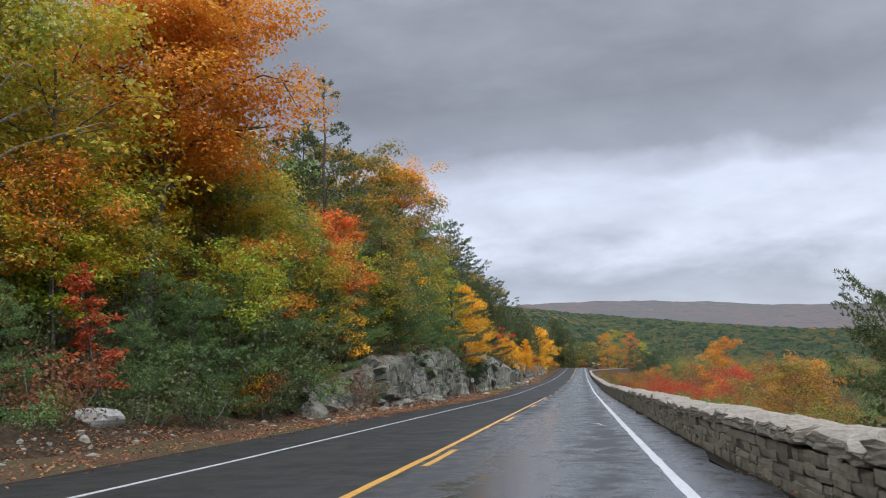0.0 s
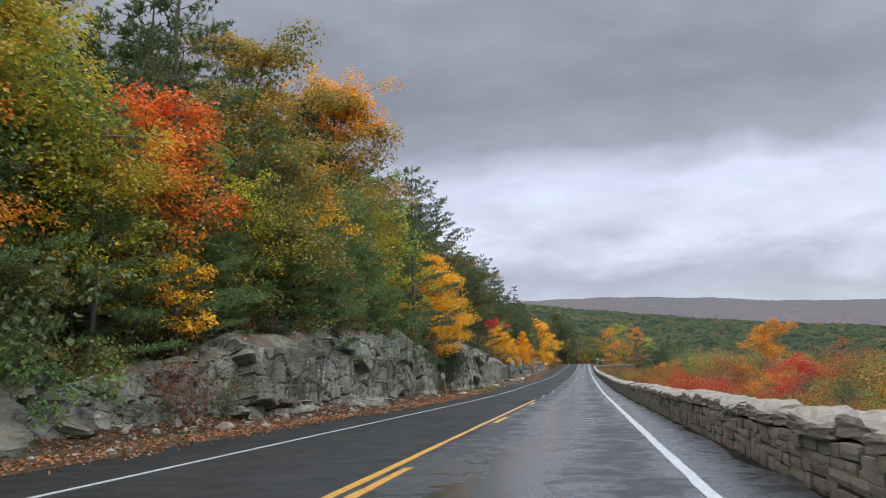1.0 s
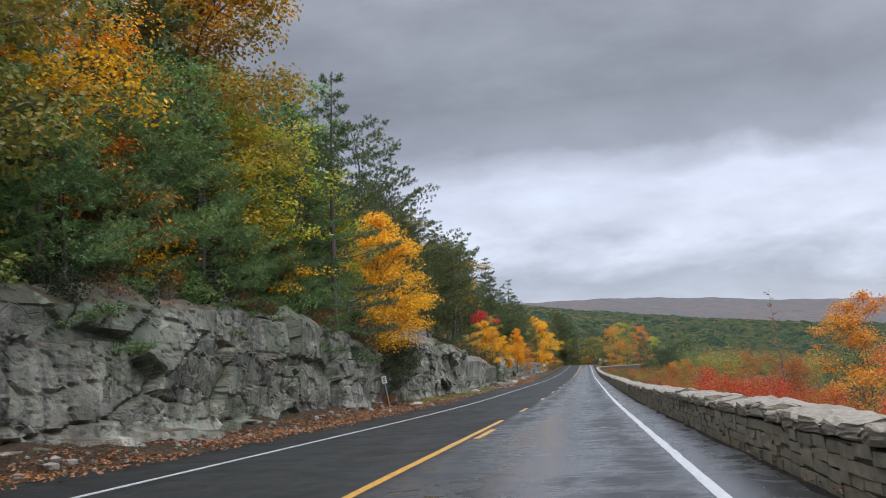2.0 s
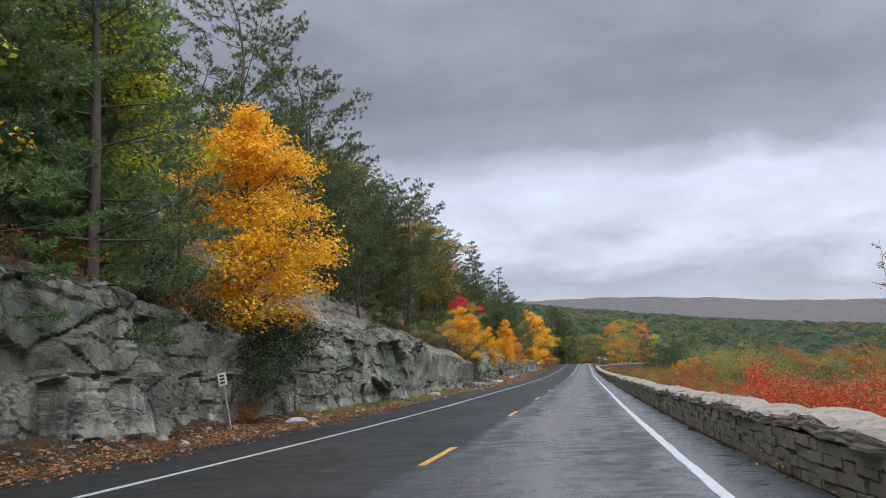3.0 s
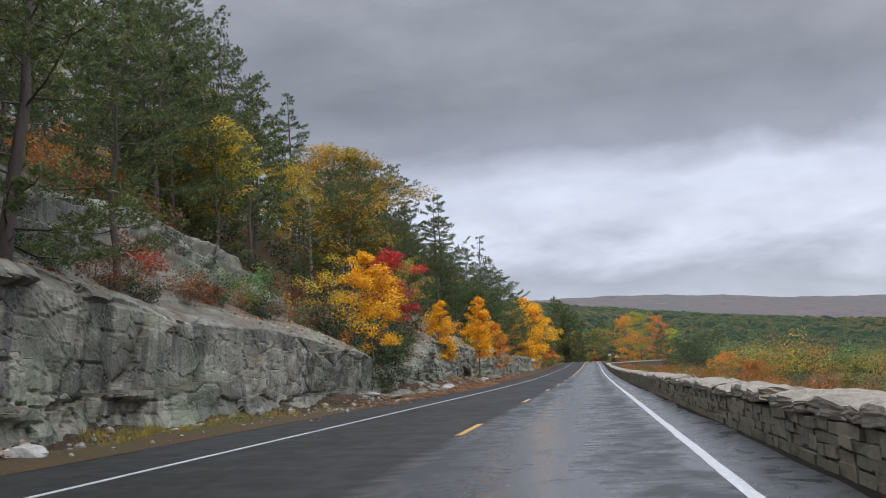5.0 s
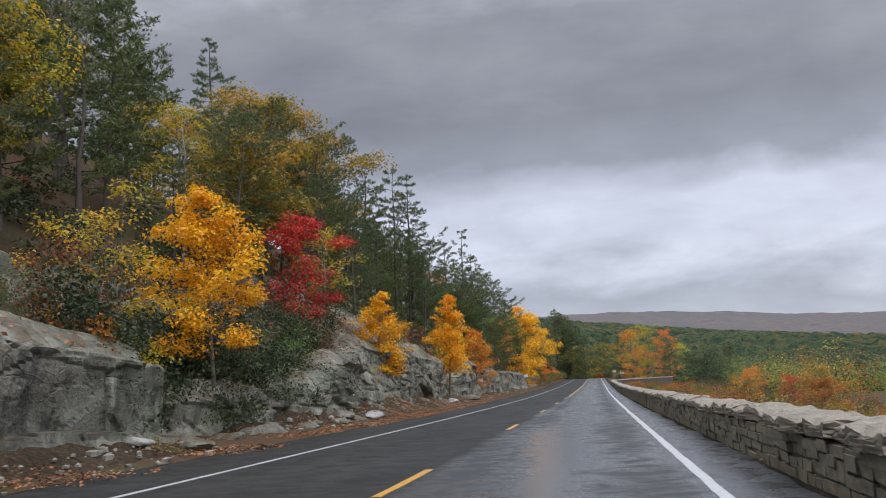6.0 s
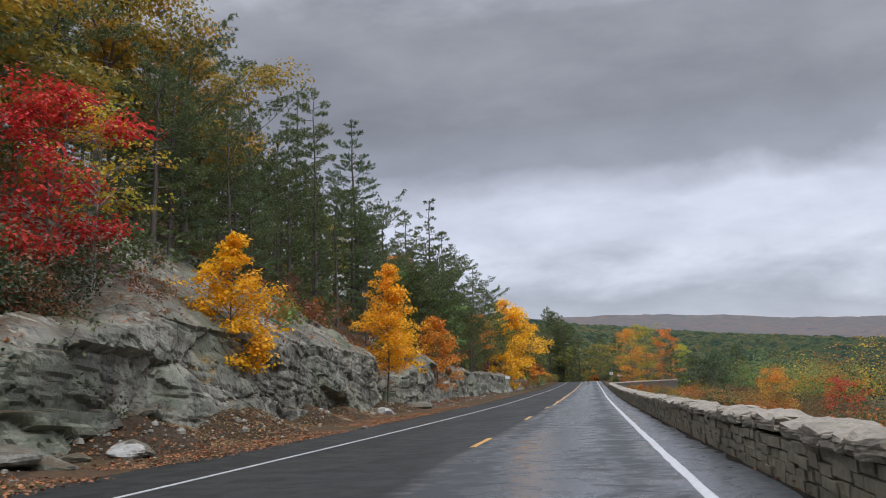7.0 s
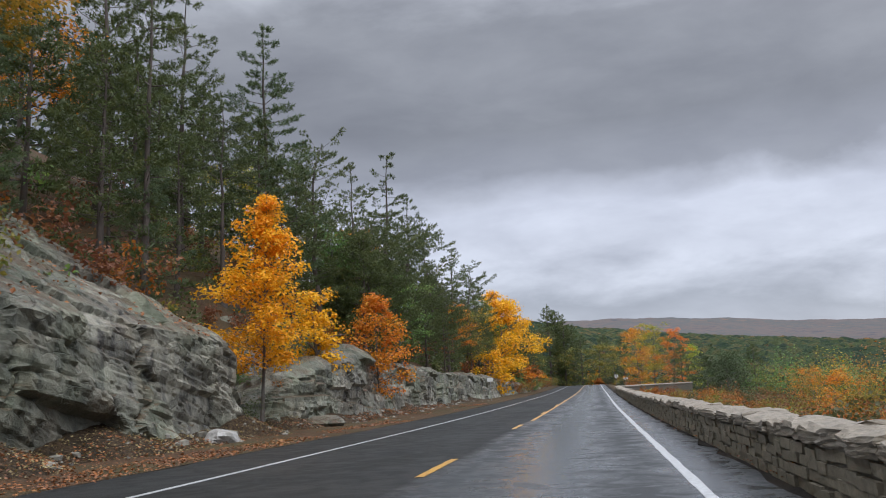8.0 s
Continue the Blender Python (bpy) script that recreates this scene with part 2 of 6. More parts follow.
def asphalt_material():
    """Rain-wet asphalt: thin films of water in the wheel tracks of the near lane, a dark seam beside the centre line, patches."""
    k = Nodes("wet_asphalt")
    co = k.coords()
    sep = k.node("ShaderNodeSeparateXYZ", Vector=co)
    wander = k.math("MULTIPLY", k.math("SUBTRACT", k.noise(k.coords((0.0, 0.12, 0.0)), 1.0, 3.0), 0.5), 0.5)
    x = k.math("ADD", sep.outputs[0], wander)

    def band(at, width):
        d = k.math("DIVIDE", k.math("SUBTRACT", x, at), width)
        return k.math("POWER", 2.718, k.math("MULTIPLY", k.math("MULTIPLY", d, d), -1.0))

    tracks = k.math("ADD", k.math("ADD", band(-0.85, 0.55), k.math("MULTIPLY", band(1.15, 0.35), 0.6)), k.math("MULTIPLY", k.math("ADD", band(0.45, 0.35), band(-2.0, 0.35)), -0.5))
    pools = k.noise(k.coords((0.85, 0.85, 1.0)), 2.1, 7.0, 0.66, 0.6)
    slow = k.noise(k.coords((1.0, 0.25, 1.0)), 0.5, 4.0)
    grit = k.noise(co, 80.0, 3.0)
    patch = k.noise(co, 0.35, 4.0)
    wet = k.math("ADD", k.math("ADD", pools, k.math("MULTIPLY", k.math("SUBTRACT", slow, 0.5), 0.5)), k.math("MULTIPLY", tracks, 0.20))
    film = k.ramp(wet, [(0.38, 0.0), (0.51, 0.5), (0.63, 1.0)])
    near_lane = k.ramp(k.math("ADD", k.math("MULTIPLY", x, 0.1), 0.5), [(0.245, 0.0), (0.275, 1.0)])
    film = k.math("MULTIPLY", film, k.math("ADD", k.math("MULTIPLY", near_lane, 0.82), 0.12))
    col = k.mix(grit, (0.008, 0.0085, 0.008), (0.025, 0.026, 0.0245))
    # bluish sky sheen of the near lane, painted into its base colour
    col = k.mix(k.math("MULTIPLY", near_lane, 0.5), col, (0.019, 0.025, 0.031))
    col = k.mix(k.ramp(patch, [(0.42, 0.0), (0.62, 0.5)]), col, (0.020, 0.021, 0.022))
    col = k.mix(k.math("MULTIPLY", band(-2.36, 0.10), 0.75), col, (0.012, 0.012, 0.012))
    rough = k.math("SUBTRACT", k.math("SUBTRACT", 0.62, k.math("MULTIPLY", near_lane, 0.06)), k.math("MULTIPLY", film, 0.40))
    h = k.math("MULTIPLY", grit, k.math("SUBTRACT", 1.0, k.math("MULTIPLY", film, 0.9)))
    ripple = k.noise(k.coords((1.2, 5.0, 1.0)), 3.0, 5.0, 0.6)
    h = k.math("ADD", h, k.math("MULTIPLY", k.math("MULTIPLY", ripple, film), 2.0))
    k.bump(h, 0.3, 0.008)
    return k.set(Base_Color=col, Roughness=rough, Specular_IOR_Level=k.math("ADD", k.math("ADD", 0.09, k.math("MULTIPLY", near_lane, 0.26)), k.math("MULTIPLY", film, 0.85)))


ASPHALT = asphalt_material()


def paint_material(name, col, worn):
    k = Nodes(name)
    co = k.coords()
    a = k.noise(co, 14.0, 6.0, 0.7)
    k.bump(a, 0.3, 0.004)
    return k.set(Base_Color=k.mix(k.ramp(a, [(0.30, worn), (0.62, 0.0)]), col, (0.06, 0.06, 0.06)), Roughness=0.35)


WHITE_PAINT = paint_material("white_road_paint", (0.50, 0.51, 0.52), 0.6)
YELLOW_PAINT = paint_material("yellow_road_paint", (0.62, 0.32, 0.03), 0.7)


def ground_material():
    k = Nodes("forest_floor")
    co = k.coords()
    a, b, c = k.noise(co, 16.0, 5.0, 0.65), k.noise(co, 0.5, 4.0), k.noise(co, 3.0, 5.0)
    col = k.ramp(a, [(0.3, (0.03, 0.024, 0.017)), (0.5, (0.065, 0.040, 0.024)), (0.62, (0.125, 0.062, 0.028)), (0.8, (0.045, 0.045, 0.02))])
    col = k.mix(k.ramp(b, [(0.42, 0.0), (0.65, 0.65)]), col, (0.05, 0.055, 0.024))
    col = k.mix(k.ramp(c, [(0.5, 0.0), (0.75, 0.4)]), col, (0.07, 0.06, 0.048))
    k.bump(a, 0.8, 0.05)
    return k.set(Base_Color=col, Roughness=0.9, Specular_IOR_Level=0.12)


GROUND = ground_material()


def gravel_material():
    k = Nodes("leafy_gravel")
    co = k.coords()
    a, b = k.noise(co, 24.0, 5.0, 0.7), k.noise(co, 0.7, 5.0)
    col = k.ramp(a, [(0.3, (0.008, 0.008, 0.007)), (0.5, (0.015, 0.013, 0.011)), (0.66, (0.040, 0.028, 0.019)), (0.8, (0.050, 0.024, 0.011))])
    col = k.mix(k.ramp(b, [(0.45, 0.0), (0.6, 0.5)]), col, (0.026, 0.016, 0.009))
    col = k.mix(k.ramp(k.noise(co, 1.1, 4.0), [(0.56, 0.0), (0.7, 0.5)]), col, (0.044, 0.044, 0.014))
    k.bump(a, 0.9, 0.03)
    return k.set(Base_Color=col, Roughness=0.85, Specular_IOR_Level=0.12)


GRAVEL = gravel_material()


def rubble_material():
    k = Nodes("leafy_rubble")
    co = k.coords()
    a, b = k.noise(co, 11.0, 7.0, 0.72), k.noise(co, 0.9, 4.0)
    col = k.ramp(a, [(0.30, (0.010, 0.008, 0.006)), (0.46, (0.036, 0.024, 0.014)), (0.58, (0.078, 0.050, 0.027)), (0.72, (0.150, 0.110, 0.068))])
    col = k.mix(k.ramp(b, [(0.46, 0.0), (0.62, 0.7)]), col, k.ramp(a, [(0.35, (0.012, 0.013, 0.008)), (0.65, (0.044, 0.026, 0.012))]))
    k.bump(a, 1.0, 0.07)
    return k.set(Base_Color=col, Roughness=0.85, Specular_IOR_Level=0.2)


RUBBLE = rubble_material()


def stone_material(name, dark, light, spread):
    k = Nodes(name)
    co = k.coords()
    rnd, isl = k.node("ShaderNodeObjectInfo").outputs["Random"], k.node("ShaderNodeNewGeometry").outputs["Random Per Island"]
    a, b = k.noise(co, 7.0, 7.0, 0.65, 0.2), k.noise(co, 34.0, 4.0, 0.7)
    col = k.ramp(a, [(0.28, dark), (0.72, light)])
    tone = k.math("ADD", k.math("MULTIPLY", k.math("ADD", rnd, isl), spread), 1.0 - spread)
    col = k.mix(1.0, col, tone, "MULTIPLY")
    col = k.mix(k.ramp(k.noise(co, 2.1, 4.0), [(0.52, 0.0), (0.7, 0.4)]), col, (0.13, 0.125, 0.085))
    col = k.mix(k.ramp(b, [(0.55, 0.0), (0.8, 0.4)]), col, tuple(min(1, 1.4 * c) for c in light))
    k.bump(k.math("ADD", a, k.math("MULTIPLY", b, 0.5)), 0.7, 0.025)
    return k.set(Base_Color=col, Roughness=0.55)


WALL_STONE = stone_material("brown_grey_wall_stone", (0.12, 0.105, 0.073), (0.30, 0.262, 0.19), 0.34)
COPING = stone_material("pale_coping_stone", (0.115, 0.098, 0.072), (0.295, 0.252, 0.196), 0.12)
MORTAR = stone_material("dark_joint", (0.045, 0.040, 0.030), (0.11, 0.098, 0.075), 0.2)
SCREE = stone_material("grey_broken_stone", (0.10, 0.095, 0.08), (0.27, 0.255, 0.215), 0.35)
PALE_ROCK = stone_material("pale_boulder_stone", (0.16, 0.155, 0.14), (0.42, 0.41, 0.39), 0.3)


def plain(name, col, rough, metal=0.0):
    k = Nodes(name)
    a = k.noise(k.coords(), 9.0, 5.0)
    k.bump(a, 0.15, 0.004)
    return k.set(Base_Color=k.mix(k.ramp(a, [(0.4, 0.0), (0.8, 0.35)]), col, tuple(0.6 * c for c in col)), Roughness=rough, Metallic=metal)


SIGN_WHITE, SIGN_DARK = plain("sign_white", (0.7, 0.7, 0.69), 0.4), plain("sign_black", (0.03, 0.03, 0.03), 0.5)
STEEL = plain("galvanised_steel", (0.42, 0.43, 0.43), 0.4, 0.7)


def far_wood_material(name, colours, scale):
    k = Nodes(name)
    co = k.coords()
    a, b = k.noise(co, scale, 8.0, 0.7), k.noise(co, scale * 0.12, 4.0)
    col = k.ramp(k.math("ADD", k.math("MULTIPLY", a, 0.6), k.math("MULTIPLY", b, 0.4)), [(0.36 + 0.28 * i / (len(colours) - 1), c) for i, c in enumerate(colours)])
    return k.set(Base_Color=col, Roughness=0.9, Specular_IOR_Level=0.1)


# distance haze is painted in: blue-grey and mauve mixed into the wood's colours
RIDGE_WOOD = far_wood_material("haze_tinted_ridge_wood", [(0.055, 0.068, 0.085), (0.125, 0.10, 0.095), (0.08, 0.09, 0.095), (0.20, 0.125, 0.095)], 0.02)



def canopy_material():
    """The roof of the far wood: every crown has a colour of its own, mostly greens, here and there bronze or orange."""
    k = Nodes("distant_canopy_leaves")
    co = k.coords()
    wob = k.node("ShaderNodeVectorMath")
    wob.operation = "ADD"
    k.put(wob.inputs[0], co)
    k.put(wob.inputs[1], k.node("ShaderNodeTexNoise", Vector=co, Scale=0.2, Detail=3.0).outputs["Color"])
    flat = k.node("ShaderNodeMapping", Vector=wob.outputs[0])
    flat.inputs["Scale"].default_value = (1, 1, 0)
    cell = k.node("ShaderNodeTexVoronoi", Vector=flat.outputs[0], Scale=0.115)
    tone = k.node("ShaderNodeSeparateXYZ", Vector=cell.outputs["Color"])
    drift = k.math("SUBTRACT", k.math("MULTIPLY", k.math("SUBTRACT", k.noise(co, 0.012, 4.0), 0.5), 0.5), 0.08)
    col = k.ramp(k.math("ADD", tone.outputs[0], drift, True), [(0.05, (0.020, 0.036, 0.022)), (0.30, (0.030, 0.050, 0.024)), (0.52, (0.048, 0.066, 0.028)), (0.72, (0.066, 0.066, 0.028)),
                                                               (0.90, (0.090, 0.074, 0.030)), (0.99, (0.19, 0.095, 0.030))])
    fine = k.noise(co, 0.9, 5.0, 0.7)
    col = k.mix(0.8, col, k.ramp(fine, [(0.3, 0.45), (0.7, 1.35)]), "MULTIPLY")
    k.bump(fine, 1.0, 1.2)
    return k.set(Base_Color=col, Roughness=0.9, Specular_IOR_Level=0.1)


CANOPY = canopy_material()

# ---- geometry helpers ----


def mesh_of(name, v, quads=None, tris=None, mats=(), smooth=False):
    """A mesh from arrays of corners and of four- and three-cornered faces."""
    me = bpy.data.meshes.new(name)
    quads = np.zeros((0, 4), np.int32) if quads is None else np.asarray(quads, np.int32).reshape(-1, 4)
    tris = np.zeros((0, 3), np.int32) if tris is None else np.asarray(tris, np.int32).reshape(-1, 3)
    v = np.asarray(v, np.float32)
    me.vertices.add(len(v))
    me.vertices.foreach_set("co", v.ravel())
    loops = np.concatenate([quads.ravel(), tris.ravel()]).astype(np.int32)
    me.loops.add(len(loops))
    me.loops.foreach_set("vertex_index", loops)
    starts = np.concatenate([np.arange(len(quads)) * 4, len(quads) * 4 + np.arange(len(tris)) * 3]).astype(np.int32)
    me.polygons.add(len(starts))
    me.polygons.foreach_set("loop_start", starts)
    me.polygons.foreach_set("use_smooth", np.full(len(starts), smooth, bool))
    for m in mats:
        me.materials.append(m)
    me.update(calc_edges=True)
    me.validate()
    return me


def part(name, me, parent, label=""):
    ob = new(name, me)
    ob.parent = parent
    return tagged(ob, label)


def empty_at(name, m):
    ob = new(name)
    ob.matrix_world = m
    ob.empty_display_size = 0.3
    return ob


def join(pieces):
    """Lists of (corners, quads) in one pair of arrays."""
    vs, qs, n = [], [], 0
    for v, q in pieces:
        vs.append(v)
        qs.append(np.asarray(q) + n)
        n += len(v)
    return np.concatenate(vs), np.concatenate(qs)


def tube(path, radii, sides=6):
    """A tapered limb along a bent line."""
    path = np.asarray(path, float)
    n = len(path)
    d = np.gradient(path, axis=0)
    d /= np.linalg.norm(d, axis=1)[:, None] + 1e-9
    ref = np.where(np.abs(d[:, 2:3]) > 0.9, [[1.0, 0, 0]], [[0, 0, 1.0]])
    a = np.cross(d, ref)
    a /= np.linalg.norm(a, axis=1)[:, None] + 1e-9
    b = np.cross(d, a)
    ang = np.linspace(0, 2 * np.pi, sides, endpoint=False)
    v = path[:, None] + np.asarray(radii)[:, None, None] * (np.cos(ang)[None, :, None] * a[:, None] + np.sin(ang)[None, :, None] * b[:, None])
    i, j = np.meshgrid(np.arange(n - 1), np.arange(sides), indexing="ij")
    k = (j + 1) % sides
    q = np.stack([i * sides + j, i * sides + k, (i + 1) * sides + k, (i + 1) * sides + j], -1).reshape(-1, 4)
    return v.reshape(-1, 3), q


def grid_faces(n, m):
    i, j = np.meshgrid(np.arange(n - 1), np.arange(m - 1), indexing="ij")
    a = i * m + j
    return np.stack([a, a + 1, a + m + 1, a + m], -1).reshape(-1, 4)


def leaf_cards(rng, centres, normals, size, droop=0.0):
    """One bent four-cornered blade at each centre."""
    n = len(centres)
    t = rng.normal(size=(n, 3))
    t[:, 2] -= droop
    t -= normals * np.sum(t * normals, 1)[:, None]
    t /= np.linalg.norm(t, axis=1)[:, None] + 1e-9
    s = np.cross(normals, t)
    ln = (size * rng.uniform(0.65, 1.3, n))[:, None]
    wd = ln * rng.uniform(0.55, 0.85, n)[:, None] * 0.5
    v = np.stack([centres - t * ln * 0.5, centres + s * wd + normals * wd * 0.35, centres + t * ln * 0.5, centres - s * wd + normals * wd * 0.35], 1)
    q = np.arange(4 * n).reshape(n, 4)
    return v.reshape(-1, 3), q


def unit(a):
    return a / (np.linalg.norm(a, axis=-1, keepdims=True) + 1e-9)


def broadleaf_meshes(seed, height, crown_base, radius, leaves, leaf, pointed=0.5, gaps=0.25, mat="yellow", bark=BARK, trunk=0.16, stems=1, lean=(0.0, 0.0), boughs=15):
    """Trunk with limbs and a crown of single leaves, for a broad-leaved tree that stands on the origin."""
    rng = np.random.default_rng(seed)
    wood, clumps = [], []
    for s in range(stems):
        top = np.array([lean[0] + rng.normal() * 0.05 * height, lean[1] + rng.normal() * 0.05 * height, height * (0.95 if s == 0 else rng.uniform(0.7, 0.9))])
        base = np.array([rng.normal() * 0.12, rng.normal() * 0.12, -0.3]) * (1 if s else 0.3) + np.array([0, 0, -0.3])
        u = np.linspace(0, 1, 9)[:, None]
        path = base + (top - base) * u + rng.normal(size=(9, 3)) * [0.04, 0.04, 0] * radius * u * 0.5
        rad = trunk / math.sqrt(stems) * (1 - 0.93 * u[:, 0]) * (1 + 0.6 * np.exp(-u[:, 0] * 14))
        wood.append(tube(path, rad, 8))
        limbs = int(boughs / stems) + 4
        for i in range(limbs):
            f = (i + rng.uniform(0, 0.7)) / limbs
            h = crown_base + (height * 0.93 - crown_base) * f
            k = np.interp(h, path[:, 2], np.arange(9))
            start = np.array([np.interp(k, np.arange(9), path[:, c]) for c in range(3)])
            wide = (math.sin(math.pi * min(1, (0.18 + f * 0.82)) ** (1.0 - 0.35 * pointed)) ** (0.55 + 0.4 * pointed)) if f < 0.98 else 0.2
            reach = radius * max(0.22, wide) * rng.uniform(0.75, 1.15)
            az = i * 2.4 + rng.uniform(-0.4, 0.4) + seed
            rise = reach * rng.uniform(0.15, 0.75) * (0.6 + f)
            end = start + np.array([math.cos(az) * reach, math.sin(az) * reach, min(rise, height - h + 0.3)])
            w = np.linspace(0, 1, 5)[:, None]
            limb = start + (end - start) * w + np.array([0, 0, 1.0]) * (np.sin(w * np.pi) * reach * 0.10) + rng.normal(size=(5, 3)) * 0.05 * reach * w
            r0 = max(0.018, 0.45 * trunk * (1 - f * 0.8))
            wood.append(tube(limb, r0 * (1 - 0.85 * w[:, 0]), 5))
            for b in range(7):
                g = rng.uniform(0.3, 1.0)
                p = start + (end - start) * g
                tip = p + np.array([rng.normal(), rng.normal(), rng.uniform(-0.25, 0.55)]) * reach * 0.24
                ww = np.linspace(0, 1, 2)[:, None]
                wood.append(tube(p + (tip - p) * ww, r0 * 0.35 * (1 - 0.8 * ww[:, 0]), 3))
                clumps.append((tip, rng.uniform(0.16, 0.30) * radius * (0.7 + 0.4 * wide)))
            clumps.append((end, rng.uniform(0.15, 0.25) * radius))
    keep = [c for c in clumps if rng.uniform() > gaps]
    cs, rs = np.array([c for c, _ in keep]), np.array([r for _, r in keep])
    pick = rng.choice(len(cs), leaves, p=rs ** 2 / np.sum(rs ** 2))
    d = unit(rng.normal(size=(leaves, 3))) * (rng.uniform(0, 1, (leaves, 1)) ** 0.45)
    # each clump is a flat spray that droops at its rim, so that the crown parts into layers
    rim = np.sum(d[:, :2] ** 2, axis=1)
    pos = cs[pick] + d * rs[pick][:, None] * [1.25, 1.25, 0.46 + 0.34 * pointed]
    pos[:, 2] -= 0.30 * rs[pick] * rim
    nrm = unit(d * [0.9, 0.9, 0.3] + rng.normal(size=(leaves, 3)) * 0.42 + [0, 0, 0.9])
    v, q = leaf_cards(rng, pos, nrm, leaf, 0.5)
    wv, wq = join(wood)
    return mesh_of("trunk", wv, wq, mats=[bark], smooth=True), mesh_of("crown", v, q, mats=[LEAF[mat]])


def pine_meshes(seed, height, crown_base, radius, needle=0.24, mat="pine", cone=1.0, tufts=7, blades=9, trunk=0.2, gaps=0.15, bark=PINE_BARK, crook=0.0, space=0.8, wide=0.09):
    """Trunk, whorls of boughs with side twigs, and brushes of needles at the twig ends, for a conifer that stands on the origin."""
    rng = np.random.default_rng(seed)
    u = np.linspace(0, 1, 10)[:, None]
    bend = np.cumsum(rng.normal(size=(10, 3)) * [0.22, 0.22, 0] * (0.25 + crook), axis=0)
    path = np.array([0, 0, -0.3]) + np.array([rng.normal() * 0.02 * height, rng.normal() * 0.02 * height, height + 0.2]) * u + bend * u
    wood = [tube(path, trunk * (1 - 0.92 * u[:, 0]) * (1 + 0.5 * np.exp(-u[:, 0] * 16)), 7)]
    pos, axis = [], []
    h = crown_base
    # dead snags below the crown
    for _ in range(int(3 + crown_base)):
        hh, az = rng.uniform(0.35, 1.0) * crown_base, rng.uniform(0, 6.3)
        k = np.interp(hh, path[:, 2], np.arange(10))
        p0 = np.array([np.interp(k, np.arange(10), path[:, c]) for c in range(3)])
        p1 = p0 + np.array([math.cos(az), math.sin(az), rng.uniform(-0.1, 0.3)]) * rng.uniform(0.4, 1.3)
        wood.append(tube(np.stack([p0, p1]), [0.022, 0.006], 3))
    while h < height - 0.2:
        f = (h - crown_base) / (height - crown_base)
        prof = (1 - f) ** (0.75 * cone) * (0.6 + 0.4 * min(1, f * 5)) if cone >= 0.7 else math.sin(math.pi * (0.2 + 0.72 * f)) ** 0.8
        whorl = int(rng.integers(3, 6))
        a0 = rng.uniform(0, 6.3)
        for i in range(whorl):
            if rng.uniform() < gaps:
                continue
            reach = max(0.35, radius * prof * rng.uniform(0.55, 1.2))
            az = a0 + i * 6.283 / whorl + rng.uniform(-0.35, 0.35)
            out = np.array([math.cos(az), math.sin(az), 0])
            side = np.array([-out[1], out[0], 0])
            k = np.interp(h + rng.uniform(-0.2, 0.2), path[:, 2], np.arange(10))
            start = np.array([np.interp(k, np.arange(10), path[:, c]) for c in range(3)])
            lift = rng.uniform(-0.15, 0.2) * (1 + crook) + 0.4 * f
            curl = rng.uniform(0.05, 0.35) * (0.5 + crook)
            sweep = rng.normal() * 0.18

            def along(g):
                return start + out * reach * g + side * reach * sweep * g * g + np.array([0, 0, reach * (lift * g + curl * (g * g - 0.6 * g))])

            line = np.array([along(g) for g in (0.0, 0.35, 0.7, 1.0)])
            r0 = 0.014 + 0.028 * (1 - f) * trunk / 0.2
            wood.append(tube(line, r0 * np.array([1.0, 0.75, 0.5, 0.2]), 3))
            # twigs fan out to both sides; the brushes crowd towards their ends and make one pad of the bough
            n = max(3, int(tufts * (0.3 + reach / radius)))
            for t in range(n):
                g = 1.0 - (t / n) ** 1.15 * 0.72
                p = along(g)
                sgn = 1 if t % 2 else -1
                ln = reach * (0.10 + 0.40 * (1 - g)) * rng.uniform(0.6, 1.2) + 0.14
                d = out * 0.8 + side * sgn * 0.8 + np.array([0, 0, rng.uniform(-0.05, 0.30)])
                tip = p + d * ln
                for w in ((1.0, 0.68, 0.38) if ln > 0.5 else (1.0, 0.55) if ln > 0.25 else (1.0,)):
                    pos.append(p + (tip - p) * w + rng.normal(size=3) * 0.03)
                    axis.append(d * 0.55 + np.array([0, 0, 0.6]))
            pos.append(line[-1])
            axis.append(out + np.array([0, 0, 0.6]))
        h += rng.uniform(0.7, 1.3) * space * (0.55 + 0.04 * height) * (1 - 0.35 * f)
    for i in range(4):
        pos.append(path[-1] - [0, 0, 0.15 * i])
        axis.append(np.array([0, 0, 1.0]))
    pos, axis = np.array(pos), unit(np.array(axis))
    n = len(pos)
    dirs = unit(axis[:, None] * 0.55 + unit(rng.normal(size=(n, blades, 3))) * 0.95)
    ln = needle * rng.uniform(0.7, 1.3, (n, blades, 1))
    c = pos[:, None] + rng.normal(size=(n, blades, 3)) * needle * 0.16 + axis[:, None] * needle * rng.uniform(-0.8, 0.1, (n, blades, 1))
    s = unit(np.cross(dirs, rng.normal(size=(n, blades, 3)))) * ln * wide
    v = np.stack([c - s, c + s, c + dirs * ln], 2).reshape(-1, 3)
    wv, wq = join(wood)
    return mesh_of("trunk", wv, wq, mats=[bark], smooth=True), mesh_of("crown", v, tris=np.arange(len(v)).reshape(-1, 3), mats=[LEAF[mat]])


